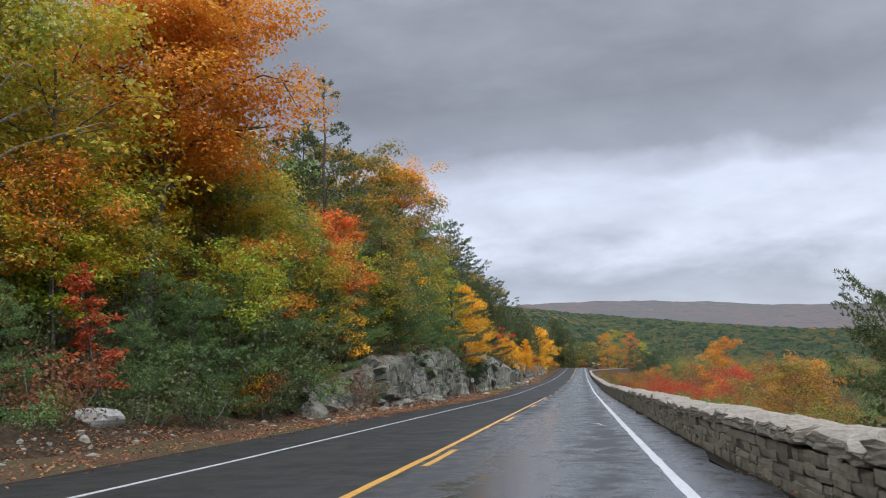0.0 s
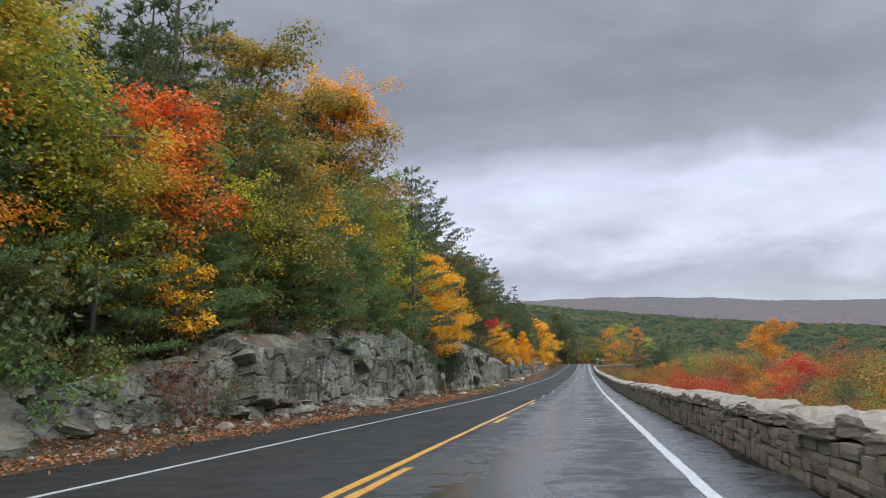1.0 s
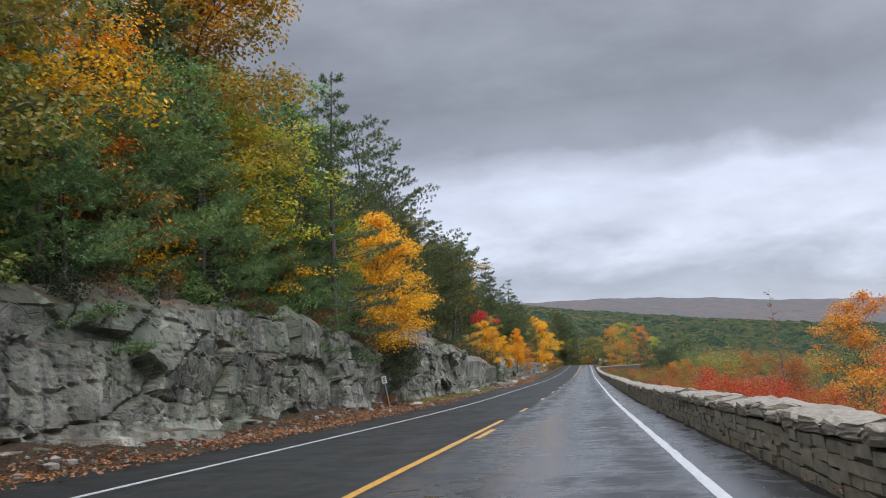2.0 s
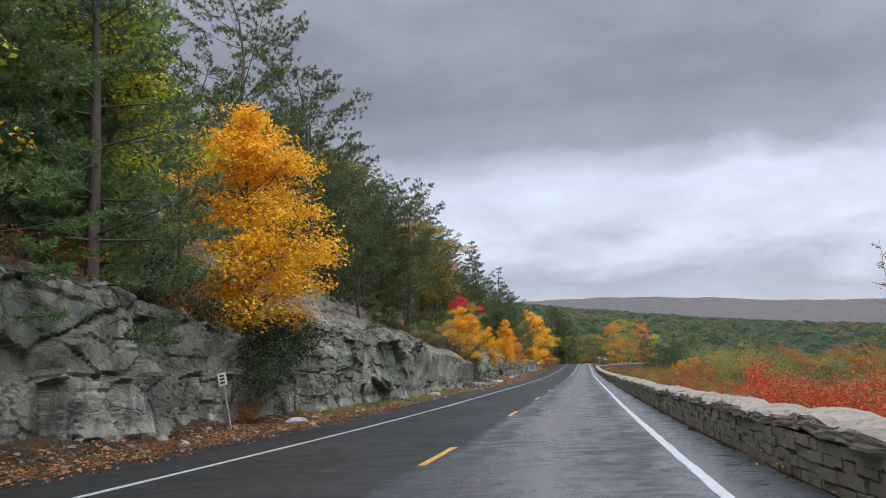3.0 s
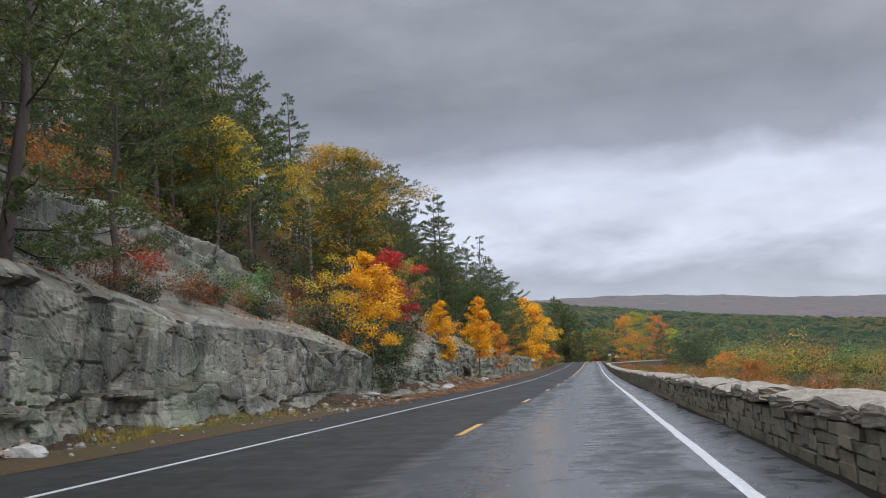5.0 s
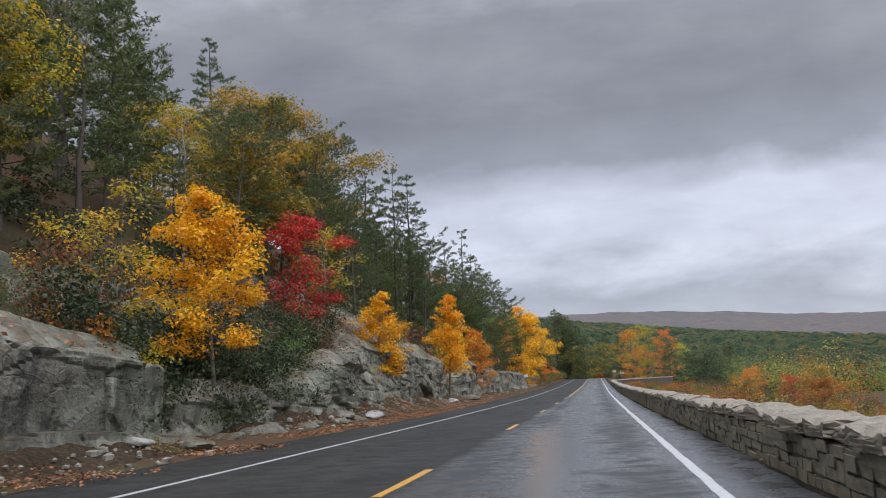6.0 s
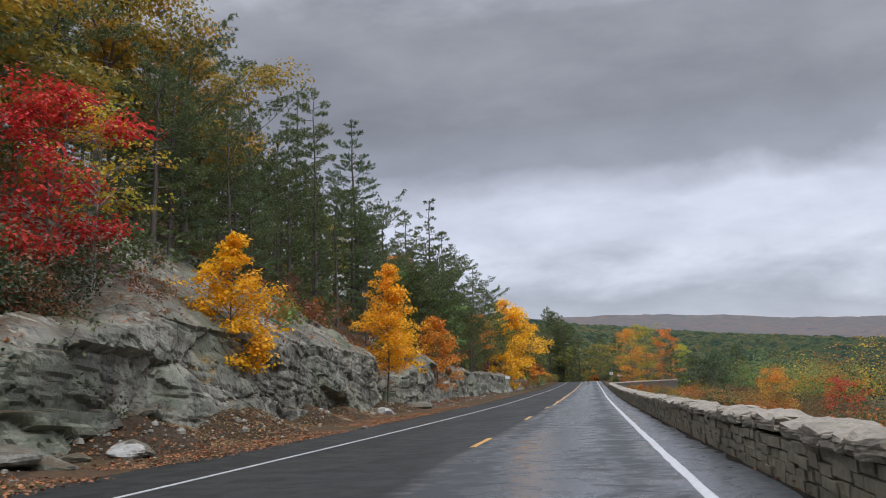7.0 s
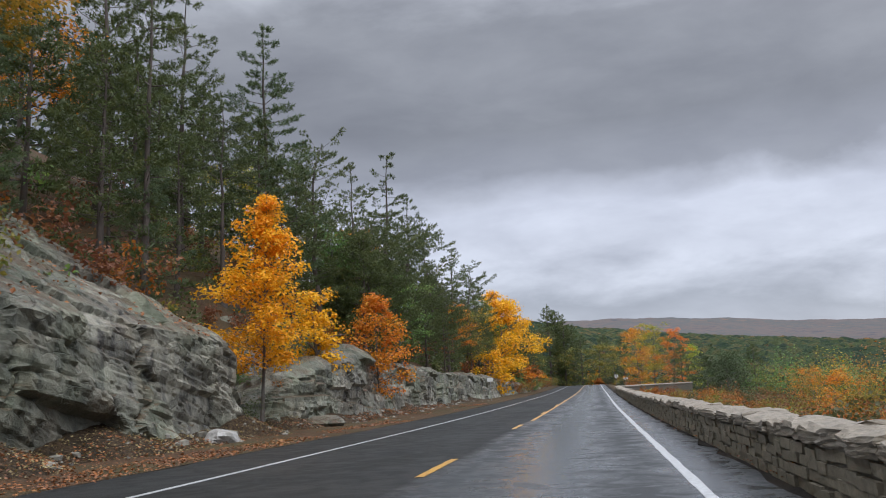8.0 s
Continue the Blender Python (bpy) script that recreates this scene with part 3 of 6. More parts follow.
def shrub_meshes(seed, height, radius, leaves, leaf, mat, bark=BARK):
    """Many thin stems from one foot, leafed to the ground."""
    rng = np.random.default_rng(seed)
    wood, cs = [], []
    for i in range(7):
        az, r = i * 2.4 + rng.uniform(-0.3, 0.3), radius * math.sqrt(rng.uniform(0.05, 1))
        tip = np.array([math.cos(az) * r, math.sin(az) * r, height * rng.uniform(0.6, 1.0) * (1 - 0.3 * r / radius)])
        w = np.linspace(0, 1, 3)[:, None]
        wood.append(tube(np.array([0, 0, -0.15]) + (tip - [0, 0, -0.15]) * w ** [0.8, 0.8, 1.1], 0.02 * (1 - 0.8 * w[:, 0]), 3))
        for g in (0.3, 0.5, 0.7, 0.88, 1.0):
            cs.append(tip * [g, g, g] + rng.normal(size=3) * 0.15 * radius * [1, 1, 0.6])
    cs = np.array(cs)
    cs[:, 2] = np.maximum(cs[:, 2], 0.1)
    d = unit(rng.normal(size=(leaves, 3))) * (rng.uniform(0, 1, (leaves, 1)) ** 0.5)
    pos = cs[rng.integers(0, len(cs), leaves)] + d * radius * [0.34, 0.34, 0.26]
    pos[:, 2] = np.maximum(pos[:, 2], 0.02)
    v, q = leaf_cards(rng, pos, unit(d * 0.4 + rng.normal(size=(leaves, 3)) * 0.7 + [0, 0, 0.6]), leaf, 0.3)
    wv, wq = join(wood)
    return mesh_of("stalk", wv, wq, mats=[bark]), mesh_of("foliage", v, q, mats=[LEAF[mat]])


def plant(name, meshes, x, y, z, scale=1.0, turn=0.0, label="", category="tree", group="", parts=("trunk", "crown")):
    root = empty_at(name, Matrix.LocRotScale((x, y, z), Euler((0, 0, turn)), (scale, scale, scale)))
    for p, me in zip(parts, meshes):
        part(p, me, root)
    return tagged(root, label, category, group)


# ---- the lie of the land ----
def knots(pairs):
    xs, ys = np.array([p[0] for p in pairs], float), np.array([p[1] for p in pairs], float)
    return lambda q: np.interp(q, xs, ys)


def smooth_knots(pairs):
    """A smooth line through evenly or unevenly spaced heights."""
    f = knots(pairs)
    return lambda q: np.mean([f(np.asarray(q, float) + d) for d in (-14, -9, -4.5, 0, 4.5, 9, 14)], axis=0)


road_z = smooth_knots([(-300, 12.5), (-37.8, 2.20), (0, 0.87), (37.8, 0.425), (75.6, -0.01), (113.4, -0.005), (151.2, 0.00), (189, 0.195), (226.8, 0.65),
                       (264.6, 1.16), (302.4, 1.86), (340.2, 2.63), (365, 2.7), (400, 1.5), (460, -1.0), (700, -2)])


def road_x(y):
    y = np.asarray(y, float)
    return -0.09 + 0.09 * np.clip(1 - y / 45, 0, 2) ** 2 + np.where(y > 200, 0.12, 0.0) * np.clip((y - 200) / 40, 0, 1) - np.clip(y - 368, 0, None) ** 2 / 90


face_x = knots([(-60, -11.5), (20, -11.0), (30, -10.5), (44, -10.1), (51, -9.2), (60, -9.6), (70, -10.0), (80, -10.4), (87, -10.0), (95, -9.6), (103, -9.8), (110, -10.4),
                (118, -9.9), (125, -9.7), (129.4, -9.9), (131.0, -11.1), (135, -11.0), (143, -10.6), (158, -11.0), (166, -11.2), (175, -11.2), (177, -12.2),
                (184, -11.2), (195, -11.6), (205, -12.0), (230, -11.6), (260, -10.8), (290, -10.2), (340, -10.0), (600, -10)])
face_h = knots([(-60, 0.1), (10, 0.1), (20, 0.3), (30, 0.8), (38, 1.6), (48, 2.8), (60, 3.5), (72, 3.4), (80, 2.6), (86, 3.4), (95, 3.6), (105, 3.1), (113, 2.7), (119, 2.7),
                (125, 2.2), (129.4, 1.9), (131.0, 1.0), (135, 1.2), (141, 1.6), (146, 2.5), (151, 3.4), (160, 3.2), (170, 3.2), (174, 3.0), (176, 2.2), (178, 1.0),
                (183, 2.4), (190, 3.0), (205, 2.8), (230, 2.4), (260, 1.5), (290, 0.6), (320, 0.3), (600, 0.3)])
bank = knots([(-60, 0.6), (20, 0.68), (120, 0.70), (210, 0.68), (260, 0.5), (330, 0.22), (600, 0.12)])


def land(x, y):
    """Height of the ground sheet at x, y."""
    x, y = np.asarray(x, float), np.asarray(y, float)
    yr = np.clip(y, -250, 520)
    z0 = road_z(yr)
    xs = x - road_x(np.minimum(yr, 430)) * (yr > 335)
    fx, fh = face_x(yr), face_h(yr)
    d = fx - 0.7 - xs
    up = 0.12 * np.clip((-7.4 - xs) / 2.0, 0, 1) + (fh - 0.25) * np.clip(d / 0.8, 0, 1) + bank(yr) * (np.clip(d - 0.6, 0, 24) + 0.55 * np.clip(d - 24.6, 0, 70) + 0.1 * np.clip(d - 94, 0, 300))
    e = np.clip(xs - 3.2, 0, None)
    down = -0.28 * np.clip(e, 0, 9) - 0.10 * np.clip(e - 9, 0, 45) - 0.02 * np.clip(e - 54, 0, 200)
    z = z0 + np.where(xs < 0, up, down) - 0.06
    # the wooded rise ahead, higher towards the left
    far = np.clip((y - 374) / 926, 0, 1.4)
    rise = far ** 1.15 * np.clip(79 - 0.115 * np.clip(x + 30, -100, 600), 12, 90)
    knoll = 15 * np.clip((y - 400) / 70, 0, 1) * np.clip((28 - x) / 55, 0, 1) * np.clip(1 - (y - 700) / 500, 0, 1)
    return z * np.clip(1 - (y - 500) / 500, 0, 1) + rise + knoll


def ground_sheet():
    xs = np.unique(np.concatenate([np.linspace(-2500, -120, 14), np.arange(-120, -30, 6.0), np.arange(-30, -13, 1.0), np.arange(-13, -6, 0.35), [-5, -2, 0, 2, 2.9],
                                   np.arange(3.2, 16, 0.9), np.arange(17, 70, 3.5), np.arange(75, 420, 15.0), np.linspace(440, 3500, 22)]))
    ys = np.unique(np.concatenate([np.linspace(-600, -60, 10), np.arange(-60, 0, 4.0), np.arange(0, 230, 1.7), np.arange(230, 340, 3.4), np.arange(340, 700, 8.0), np.linspace(720, 3600, 50)]))
    X, Y = np.meshgrid(xs, ys, indexing="ij")
    Z = land(X, Y)
    n1 = np.sin(X * 0.9 + np.sin(Y * 0.7)) * np.cos(Y * 0.8 + np.sin(X * 0.5)) * 0.12
    off = (np.abs(X - 0) > 12)
    Z = Z + n1 * off
    me = mesh_of("ground", np.stack([X, Y, Z], -1).reshape(-1, 3), grid_faces(len(xs), len(ys))[:, ::-1], mats=[GROUND], smooth=True)
    tagged(new("ground", me), "leaf-strewn forest floor that rises from road to hillside", "ground", kind="structure")


ground_sheet()


def strip(name, x0, x1, y0, y1, lift, mat, step=2.0, wob=0.0, seed=1):
    """A thin band of paving or paint that follows the road, with a real edge."""
    rng = np.random.default_rng(seed)
    ys = np.arange(y0, y1 + step * 0.5, step)
    n = len(ys)
    rx, rz = road_x(ys), road_z(ys)
    w0, w1 = rng.normal(size=n) * wob, rng.normal(size=n) * wob
    z = rz + lift
    v = np.stack([np.stack([rx + x0 + w0, ys, z - 0.03], 1), np.stack([rx + x0 + w0, ys, z], 1), np.stack([rx + x1 + w1, ys, z], 1), np.stack([rx + x1 + w1, ys, z - 0.03], 1)], 1)
    f = grid_faces(n, 4)[:, ::-1]
    return mesh_of(name, v.reshape(-1, 3), f, mats=[mat])


LEFT_LINE, MIDDLE_LINE, RIGHT_LINE = -5.82, -2.44, 1.09
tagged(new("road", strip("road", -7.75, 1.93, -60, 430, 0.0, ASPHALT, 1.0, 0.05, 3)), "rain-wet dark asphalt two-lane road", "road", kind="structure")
tagged(new("verge", strip("verge", -11.2, -7.65, -60, 330, -0.02, GRAVEL, 1.0, 0.06, 4)), "gravel verge scattered with fallen brown leaves", "verge", kind="structure")
tagged(new("gutter", strip("gutter", 1.86, 2.5, -20, 330, -0.02, GRAVEL, 1.0, 0.03, 5)), "narrow strip of grit and leaves along the wall", "gutter", kind="structure")

marking = empty_at("road_markings", Matrix.Translation((0, 0, 0)))
tagged(marking, "white edge lines and yellow centre lines painted on wet asphalt", "road markings", kind="structure")
part("edge_line", strip("edge_line", LEFT_LINE - 0.05, LEFT_LINE + 0.05, -40, 420, 0.006, WHITE_PAINT, 1.0, 0.003, 6), marking, "worn white edge line")
part("edge_line", strip("edge_line", RIGHT_LINE - 0.065, RIGHT_LINE + 0.065, -40, 420, 0.006, WHITE_PAINT, 0.5, 0.005, 7), marking, "broad white edge line")
part("centre_line", strip("centre_line", MIDDLE_LINE - 0.10, MIDDLE_LINE + 0.02, -40, 60.5, 0.006, YELLOW_PAINT, 1.0, 0.006, 8), marking, "solid yellow line")
part("centre_line", strip("centre_line", MIDDLE_LINE + 0.06, MIDDLE_LINE + 0.18, 180, 420, 0.006, YELLOW_PAINT, 1.0, 0.006, 9), marking, "solid yellow line")
for i in range(-9, 14):
    y = 121.5 + 13.5 * i
    x0 = MIDDLE_LINE + (0.14 if y < 62 else -0.05)
    part("dash", strip("dash", x0, x0 + 0.12, y - 1.5, y + 1.5, 0.007, YELLOW_PAINT, 0.5, 0.006, 20 + i), marking)

silt = np.array([[0.02, 24.0, 0.008], [0.14, 23.6, 0.02], [0.32, 23.2, 0.045], [0.46, 22.9, 0.05], [0.50, 22.6, 0.015], [0.55, 22.1, 0.03], [0.66, 21.7, 0.01]])
sx = np.stack([silt[:, 0] - silt[:, 2], silt[:, 0] + silt[:, 2]], 1).ravel()
sy = np.repeat(silt[:, 1], 2)
part("smear", mesh_of("smear", np.stack([sx + road_x(sy), sy, road_z(sy) + 0.005], 1), grid_faces(7, 2), mats=[WHITE_PAINT]), marking, "thin pale smear on the wet asphalt")

# ---- the rock cutting ----


def cell_random(*keys):
    """Repeatable numbers between 0 and 1 from whole-number keys."""
    h = np.zeros(np.broadcast(*keys).shape)
    for i, k in enumerate(keys):
        h = h + np.asarray(k, float) * (12.9898, 78.233, 37.719, 93.989)[i]
    return np.modf(np.abs(np.sin(h) * 43758.5453))[0]


def soft_noise(a, b, seed):
    """Smooth noise on a plane, built of cells."""
    ia, ib = np.floor(a), np.floor(b)
    u, w = a - ia, b - ib
    u, w = u * u * (3 - 2 * u), w * w * (3 - 2 * w)
    c = [cell_random(ia + p, ib + q, seed + 0 * ia) for p in (0, 1) for q in (0, 1)]
    return c[0] * (1 - u) * (1 - w) + c[1] * (1 - u) * w + c[2] * u * (1 - w) + c[3] * u * w


dip_sum = knots([(-60, -1.5), (0, 0), (127, 3.2), (152, 5.0), (178, 9.6), (330, 25)])


def facets(y, t, long, tall, seed):
    """Broken blocks: for each point its block's random numbers, the place inside it, and the gap to the next block."""
    a, b = y / long, t / tall
    ia, ib = np.floor(a), np.floor(b)
    best, second = np.full(a.shape, 9.0), np.full(a.shape, 9.0)
    r1, r2, r3, da, db = (np.zeros(a.shape) for _ in range(5))
    for p in (-1, 0, 1):
        for q in (-1, 0, 1):
            ca, cb = ia + p, ib + q
            ha, hb = a - ca - 0.1 - 0.8 * cell_random(ca, cb, seed + 0 * ca), b - cb - 0.2 - 0.6 * cell_random(ca, cb, seed + 5 + 0 * ca)
            d = np.maximum(np.abs(ha) * 0.9, np.abs(hb)) + 0.35 * (np.abs(ha) + np.abs(hb))
            near = d < best
            second = np.where(near, best, np.minimum(second, d))
            for arr, val in ((r1, cell_random(ca, cb, seed + 9 + 0 * ca)), (r2, cell_random(ca, cb, seed + 13 + 0 * ca)), (r3, cell_random(ca, cb, seed + 17 + 0 * ca)), (da, ha), (db, hb)):
                arr[near] = val[near]
            best = np.where(near, d, best)
    return r1, r2, r3, da, db, (second - best) * tall


calm = knots([(-60, 1), (60, 1.0), (82, 1.0), (104, 0.9), (111, 0.27), (129, 0.27), (131, 0.8), (147, 0.7), (152, 0.72), (174, 0.72), (178, 0.8), (330, 0.9)])


coarse = knots([(-60, 0.45), (80, 0.45), (86, 0.9), (104, 0.9), (111, 0.5), (129, 0.5), (133, 0.6), (148, 0.7), (330, 0.7)])


def bedding(y, s, seed, k_amp=1.0):
    """How far the rock stands out: tilted broken blocks at three sizes along beds that dip, with open cracks between."""
    warp = (soft_noise(y * 0.13, s * 0.3, seed) - 0.5) * 0.9 + (soft_noise(y * 0.6, s * 0.9, seed + 2) - 0.5) * 0.3
    t = s + dip_sum(y) + warp
    out = 0.28 * ((t / 1.9 + 0.3 * soft_noise(y * 0.2, s * 0.1, seed + 4)) % 1.0 - 0.5)
    for k, (long, tall, amount, crack, width) in enumerate(((3.3, 1.7, 0.58, 0.30, 0.07), (1.35, 0.8, 0.22, 0.17, 0.045), (0.55, 0.34, 0.05, 0.05, 0.03))):
        lean = y + 0.35 * t * (1 if k == 1 else -0.5)
        r1, r2, r3, da, db, gap = facets(lean + 0.2 * long * (soft_noise(y * 1.3, s * 1.7, seed + 60 + k) - 0.5), t, long, tall, seed + 20 * k)
        amount, crack = (amount, crack) if k == 0 else (amount * coarse(y), crack * (0.35 + 0.65 * coarse(y)))
        out += k_amp * amount * ((r1 - 0.5) + 1.1 * (r2 - 0.5) * da + 1.1 * (r3 - 0.55) * db)
        out -= (0.15 + 0.85 * k_amp) * crack * np.exp(-(gap / width) ** 2) * (0.15 + 0.85 * r2)
    # thin beds that part along the dip in places
    u = t + 0.10 * np.sin(y * 0.9 + t * 2.0)
    layered = np.clip((soft_noise(y * 0.16, t * 0.45, seed + 71) - 0.38) * 4.0, 0, 1)
    layered = layered * (1 - 0.6 * np.clip((y - 84) / 6, 0, 1) * np.clip((128 - y) / 6, 0, 1))
    layered = layered * np.clip(1.2 * coarse(y) - 0.35, 0.1, 1)
    layered = np.maximum(layered, 0.9 * np.clip((y - 149) / 3, 0, 1) * np.clip((179 - y) / 3, 0, 1))
    for thick, amount, crack in ((0.62, 0.16, 0.10), (0.23, 0.035, 0.015)):
        row = np.floor(u / thick + 0.35 * np.sin(u * 2.3))
        f = u / thick + 0.35 * np.sin(u * 2.3) - row
        part_of = np.floor(y / (5.5 * thick + 1.0) + 9.0 * cell_random(row, seed + 0 * row, 3 + 0 * row))
        r = cell_random(row, part_of, seed + 77 + 0 * row)
        out += layered * (amount * (r - 0.5) - crack * np.exp(-(np.minimum(f, 1 - f) * thick / 0.035) ** 2) * (0.3 + 0.7 * r))
    return out + 0.4 * (soft_noise(y * 0.22, s * 0.3, seed + 30) - 0.5) + 0.07 * (soft_noise(y * 2.1, s * 2.7, seed + 31) - 0.5)


soil = knots([(-60, 1), (80, 1), (86, 0.0), (112, 0.25), (126, 0.35), (128.5, 1), (147, 1), (151, 0), (172, 0), (177, 1), (182, 0.6), (330, 0.8)])
slab = knots([(-60, 1.5), (80, 2.0), (86, 7.0), (112, 7.0), (118, 4.0), (126, 3.0), (128.5, 2), (147, 2), (152, 6.5), (172, 6.5), (178, 3.5), (185, 4.0), (200, 2.5), (330, 2)])
LEDGE = []


def rock_cutting(name, y0, y1, step_y, step_s, seed, label, follow=True):
    """One stretch of the cutting: a broken upright face and the slabs that lie back above it, dipping under the soil."""
    ys = np.arange(y0, y1 + step_y * 0.5, step_y)
    drop = float(dip_sum(y1) - dip_sum(y0)) if follow else 0.0
    s = np.arange(0, 12.4 + drop, step_s)
    ns = len(s)
    Y, S = np.meshgrid(ys, s, indexing="ij")
    if follow:
        S = np.clip(S - (dip_sum(Y) - dip_sum(y0)), 0, 12.4)
    H = np.maximum(0.15, face_h(Y))
    up = np.minimum(S, H)
    back = np.clip(S - H, 0, None)
    m = bank(Y)
    run = back / np.sqrt(1 + m * m)
    x = face_x(Y) - 0.10 * up - run
    z = up + run * m * 1.04
    lie = np.clip(back / 0.5, 0, 1)
    nx, nz = 1 + (m / np.sqrt(1 + m * m) - 1) * lie, 0.1 + (1 / np.sqrt(1 + m * m) - 0.1) * lie
    b = bedding(Y, z, seed, calm(Y)) * np.clip(H / 1.2, 0.12, 1) * (1 - 0.3 * lie)
    b = np.maximum(b, -0.38 + 0.25 * np.minimum(b + 0.38, 0))
    b = b - 1.5 * soil(Y) * np.clip((back - 0.25 - 0.8 * soft_noise(Y * 0.35, S * 0.0, seed + 44)) / 1.2, 0, 1)
    b = b - 1.6 * np.clip((back - slab(Y) - 2.0 * soft_noise(Y * 0.2, S * 0.0, seed + 45)) / 1.5, 0, 1)
    x, z = x + b * nx, z + b * nz
    foot = np.clip(0.45 - S, 0, 1)
    x, z = x + foot * 0.5, z - foot * 0.35
    P = np.stack([x + road_x(np.minimum(Y, 335)), Y + 0.05 * bedding(Y + 41, z, seed + 3), z + road_z(Y)], -1)
    faces = grid_faces(len(ys), ns)[:, ::-1]
    flat = P.reshape(-1, 3)
    shown = flat[:, 2] > land(flat[:, 0], flat[:, 1]) - 0.45
    me = mesh_of(name, flat, faces[shown[faces].any(axis=1)], mats=[ROCK])
    on = P[(back > 0.15) & (back < 3.5)]
    LEDGE.append(on[:: max(1, len(on) // 6000)])
    return tagged(new(name, me), label, "rock face", kind="structure")


def rock_outcrop(name, y0, y1, low, high, seed, label):
    """Bare stepped slabs that show through the soil higher up the slope."""
    ys, w = np.arange(y0, y1, 0.12), np.linspace(0, 1, 90)
    Y, W = np.meshgrid(ys, w, indexing="ij")
    X = low(Y) + (high(Y) - low(Y)) * W
    rim = np.minimum(np.minimum(Y - y0, y1 - Y) / 4.0, np.minimum(W, 1 - W) * 5.0)
    b = 0.8 * bedding(Y, W * 7.0, seed, 0.6) + 0.7 * soft_noise(Y * 0.25, W * 3, seed + 3) + 0.2 - 2.2 * np.clip(1 - rim - 0.6 * (soft_noise(Y * 0.3, W * 4, seed + 5) - 0.5), 0, 1)
    # ledges: a steep riser, then a tread that lies back
    step = W * 3 + 0.25 * (soft_noise(Y * 0.15, W * 2, seed + 8) - 0.5)
    f = step - np.floor(step)
    b = b + 1.0 * (np.minimum(1, f / 0.25) - f) * np.clip(rim, 0, 1)
    P = np.stack([X + 0.45 * b, Y, land(X, Y) + 0.85 * b], -1)
    tagged(new(name, mesh_of(name, P.reshape(-1, 3), grid_faces(len(ys), len(w))[:, ::-1], mats=[ROCK])), label, "rock face", kind="structure")


rock_outcrop("rock_face_6", 106, 143, knots([(106, -13.8), (126, -14.0), (143, -13.8)]), knots([(106, -18.0), (128, -18.2), (143, -17.0)]), 47, "stepped grey slabs showing through the wooded slope")
rock_cutting("rock_face_1", 31, 82, 0.09, 0.065, 23, "low wet grey rock face under overhanging trees")
rock_cutting("rock_face_2", 82, 130.2, 0.08, 0.06, 23, "layered wet grey rock face with mossy ledges")
rock_cutting("rock_face_3", 130.2, 152, 0.09, 0.075, 23, "broken dark grey rock ledges with leaf litter")
rock_cutting("rock_face_4", 152, 176.4, 0.09, 0.075, 23, "grey rock slabs with long dipping cracks")
rock_cutting("rock_face_5", 176.4, 330, 0.15, 0.10, 23, "grey blocky rock face above the verge", False)


def lump(seed, size, squash=0.6, sides=16, rings=11, rough=0.22):
    """A weathered stone, flat-bottomed and chipped."""
    rng = np.random.default_rng(seed)
    th, ph = np.linspace(0, 2 * np.pi, sides, endpoint=False), np.linspace(0.02, np.pi - 0.02, rings)
    T, Pp = np.meshgrid(th, ph, indexing="ij")
    d = np.stack([np.cos(T) * np.sin(Pp), np.sin(T) * np.sin(Pp), np.cos(Pp)], -1)
    cut = rng.normal(size=(9, 3))
    cut /= np.linalg.norm(cut, axis=1)[:, None]
    r = np.min(np.clip(rng.uniform(0.55, 0.9, 9) / np.maximum(1e-3, d @ cut.T), 0, 1.0), axis=-1) * (1 + rough * (rng.uniform(size=T.shape) - 0.5) * 0.4)
    v = d * r[..., None] * np.array(size) * [1, 1, squash]
    v[..., 2] = np.maximum(v[..., 2], -0.5 * size[2] * squash)
    i, j = np.meshgrid(np.arange(sides), np.arange(rings - 1), indexing="ij")
    k = (i + 1) % sides
    q = np.stack([i * rings + j, i * rings + j + 1, k * rings + j + 1, k * rings + j], -1).reshape(-1, 4)
    return v.reshape(-1, 3), q


bank_high = smooth_knots([(0, 0.5), (40, 0.35), (80, 0.25), (120, 0.2), (126, 0.3), (131, 0.5), (146, 0.5), (152, 0.8), (175, 0.75), (190, 0.5), (240, 0.3)])


def talus_z(x, y):
    """Height above the road of the crumbled bank at the foot of the cutting."""
    high = bank_high(y) * (0.4 + 1.2 * soft_noise(y * 0.45, y * 0.0, 71))
    w = np.clip((x - face_x(y) + 0.35) / (1.05 + 1.5 * high), 0, 1)
    return 0.01 + high * (1 - w) ** 1.3 + 0.12 * (soft_noise(y * 2.6, x * 3.1, 72) - 0.4) * (1 - w) ** 0.5 + 0.09 * (soft_noise(y * 6.0, x * 7.0, 73) - 0.5) * (1 - w) ** 0.4 - 0.04 * w


def boulder(seed, x, y, size, label, mat, name="boulder"):
    v, q = lump(seed, size, 0.6, 22, 14, 0.12)
    ob = new(name, mesh_of(name, v, q, mats=[mat]))
    ob.location = (x, y, max(float(land(x, y)), float(road_z(y)) + float(talus_z(np.array([x]), np.array([y]))[0])) + 0.06 * size[2])
    ob.rotation_euler = (0, 0, seed * 1.3)
    return tagged(ob, label, "boulder", "loose boulders by the road")


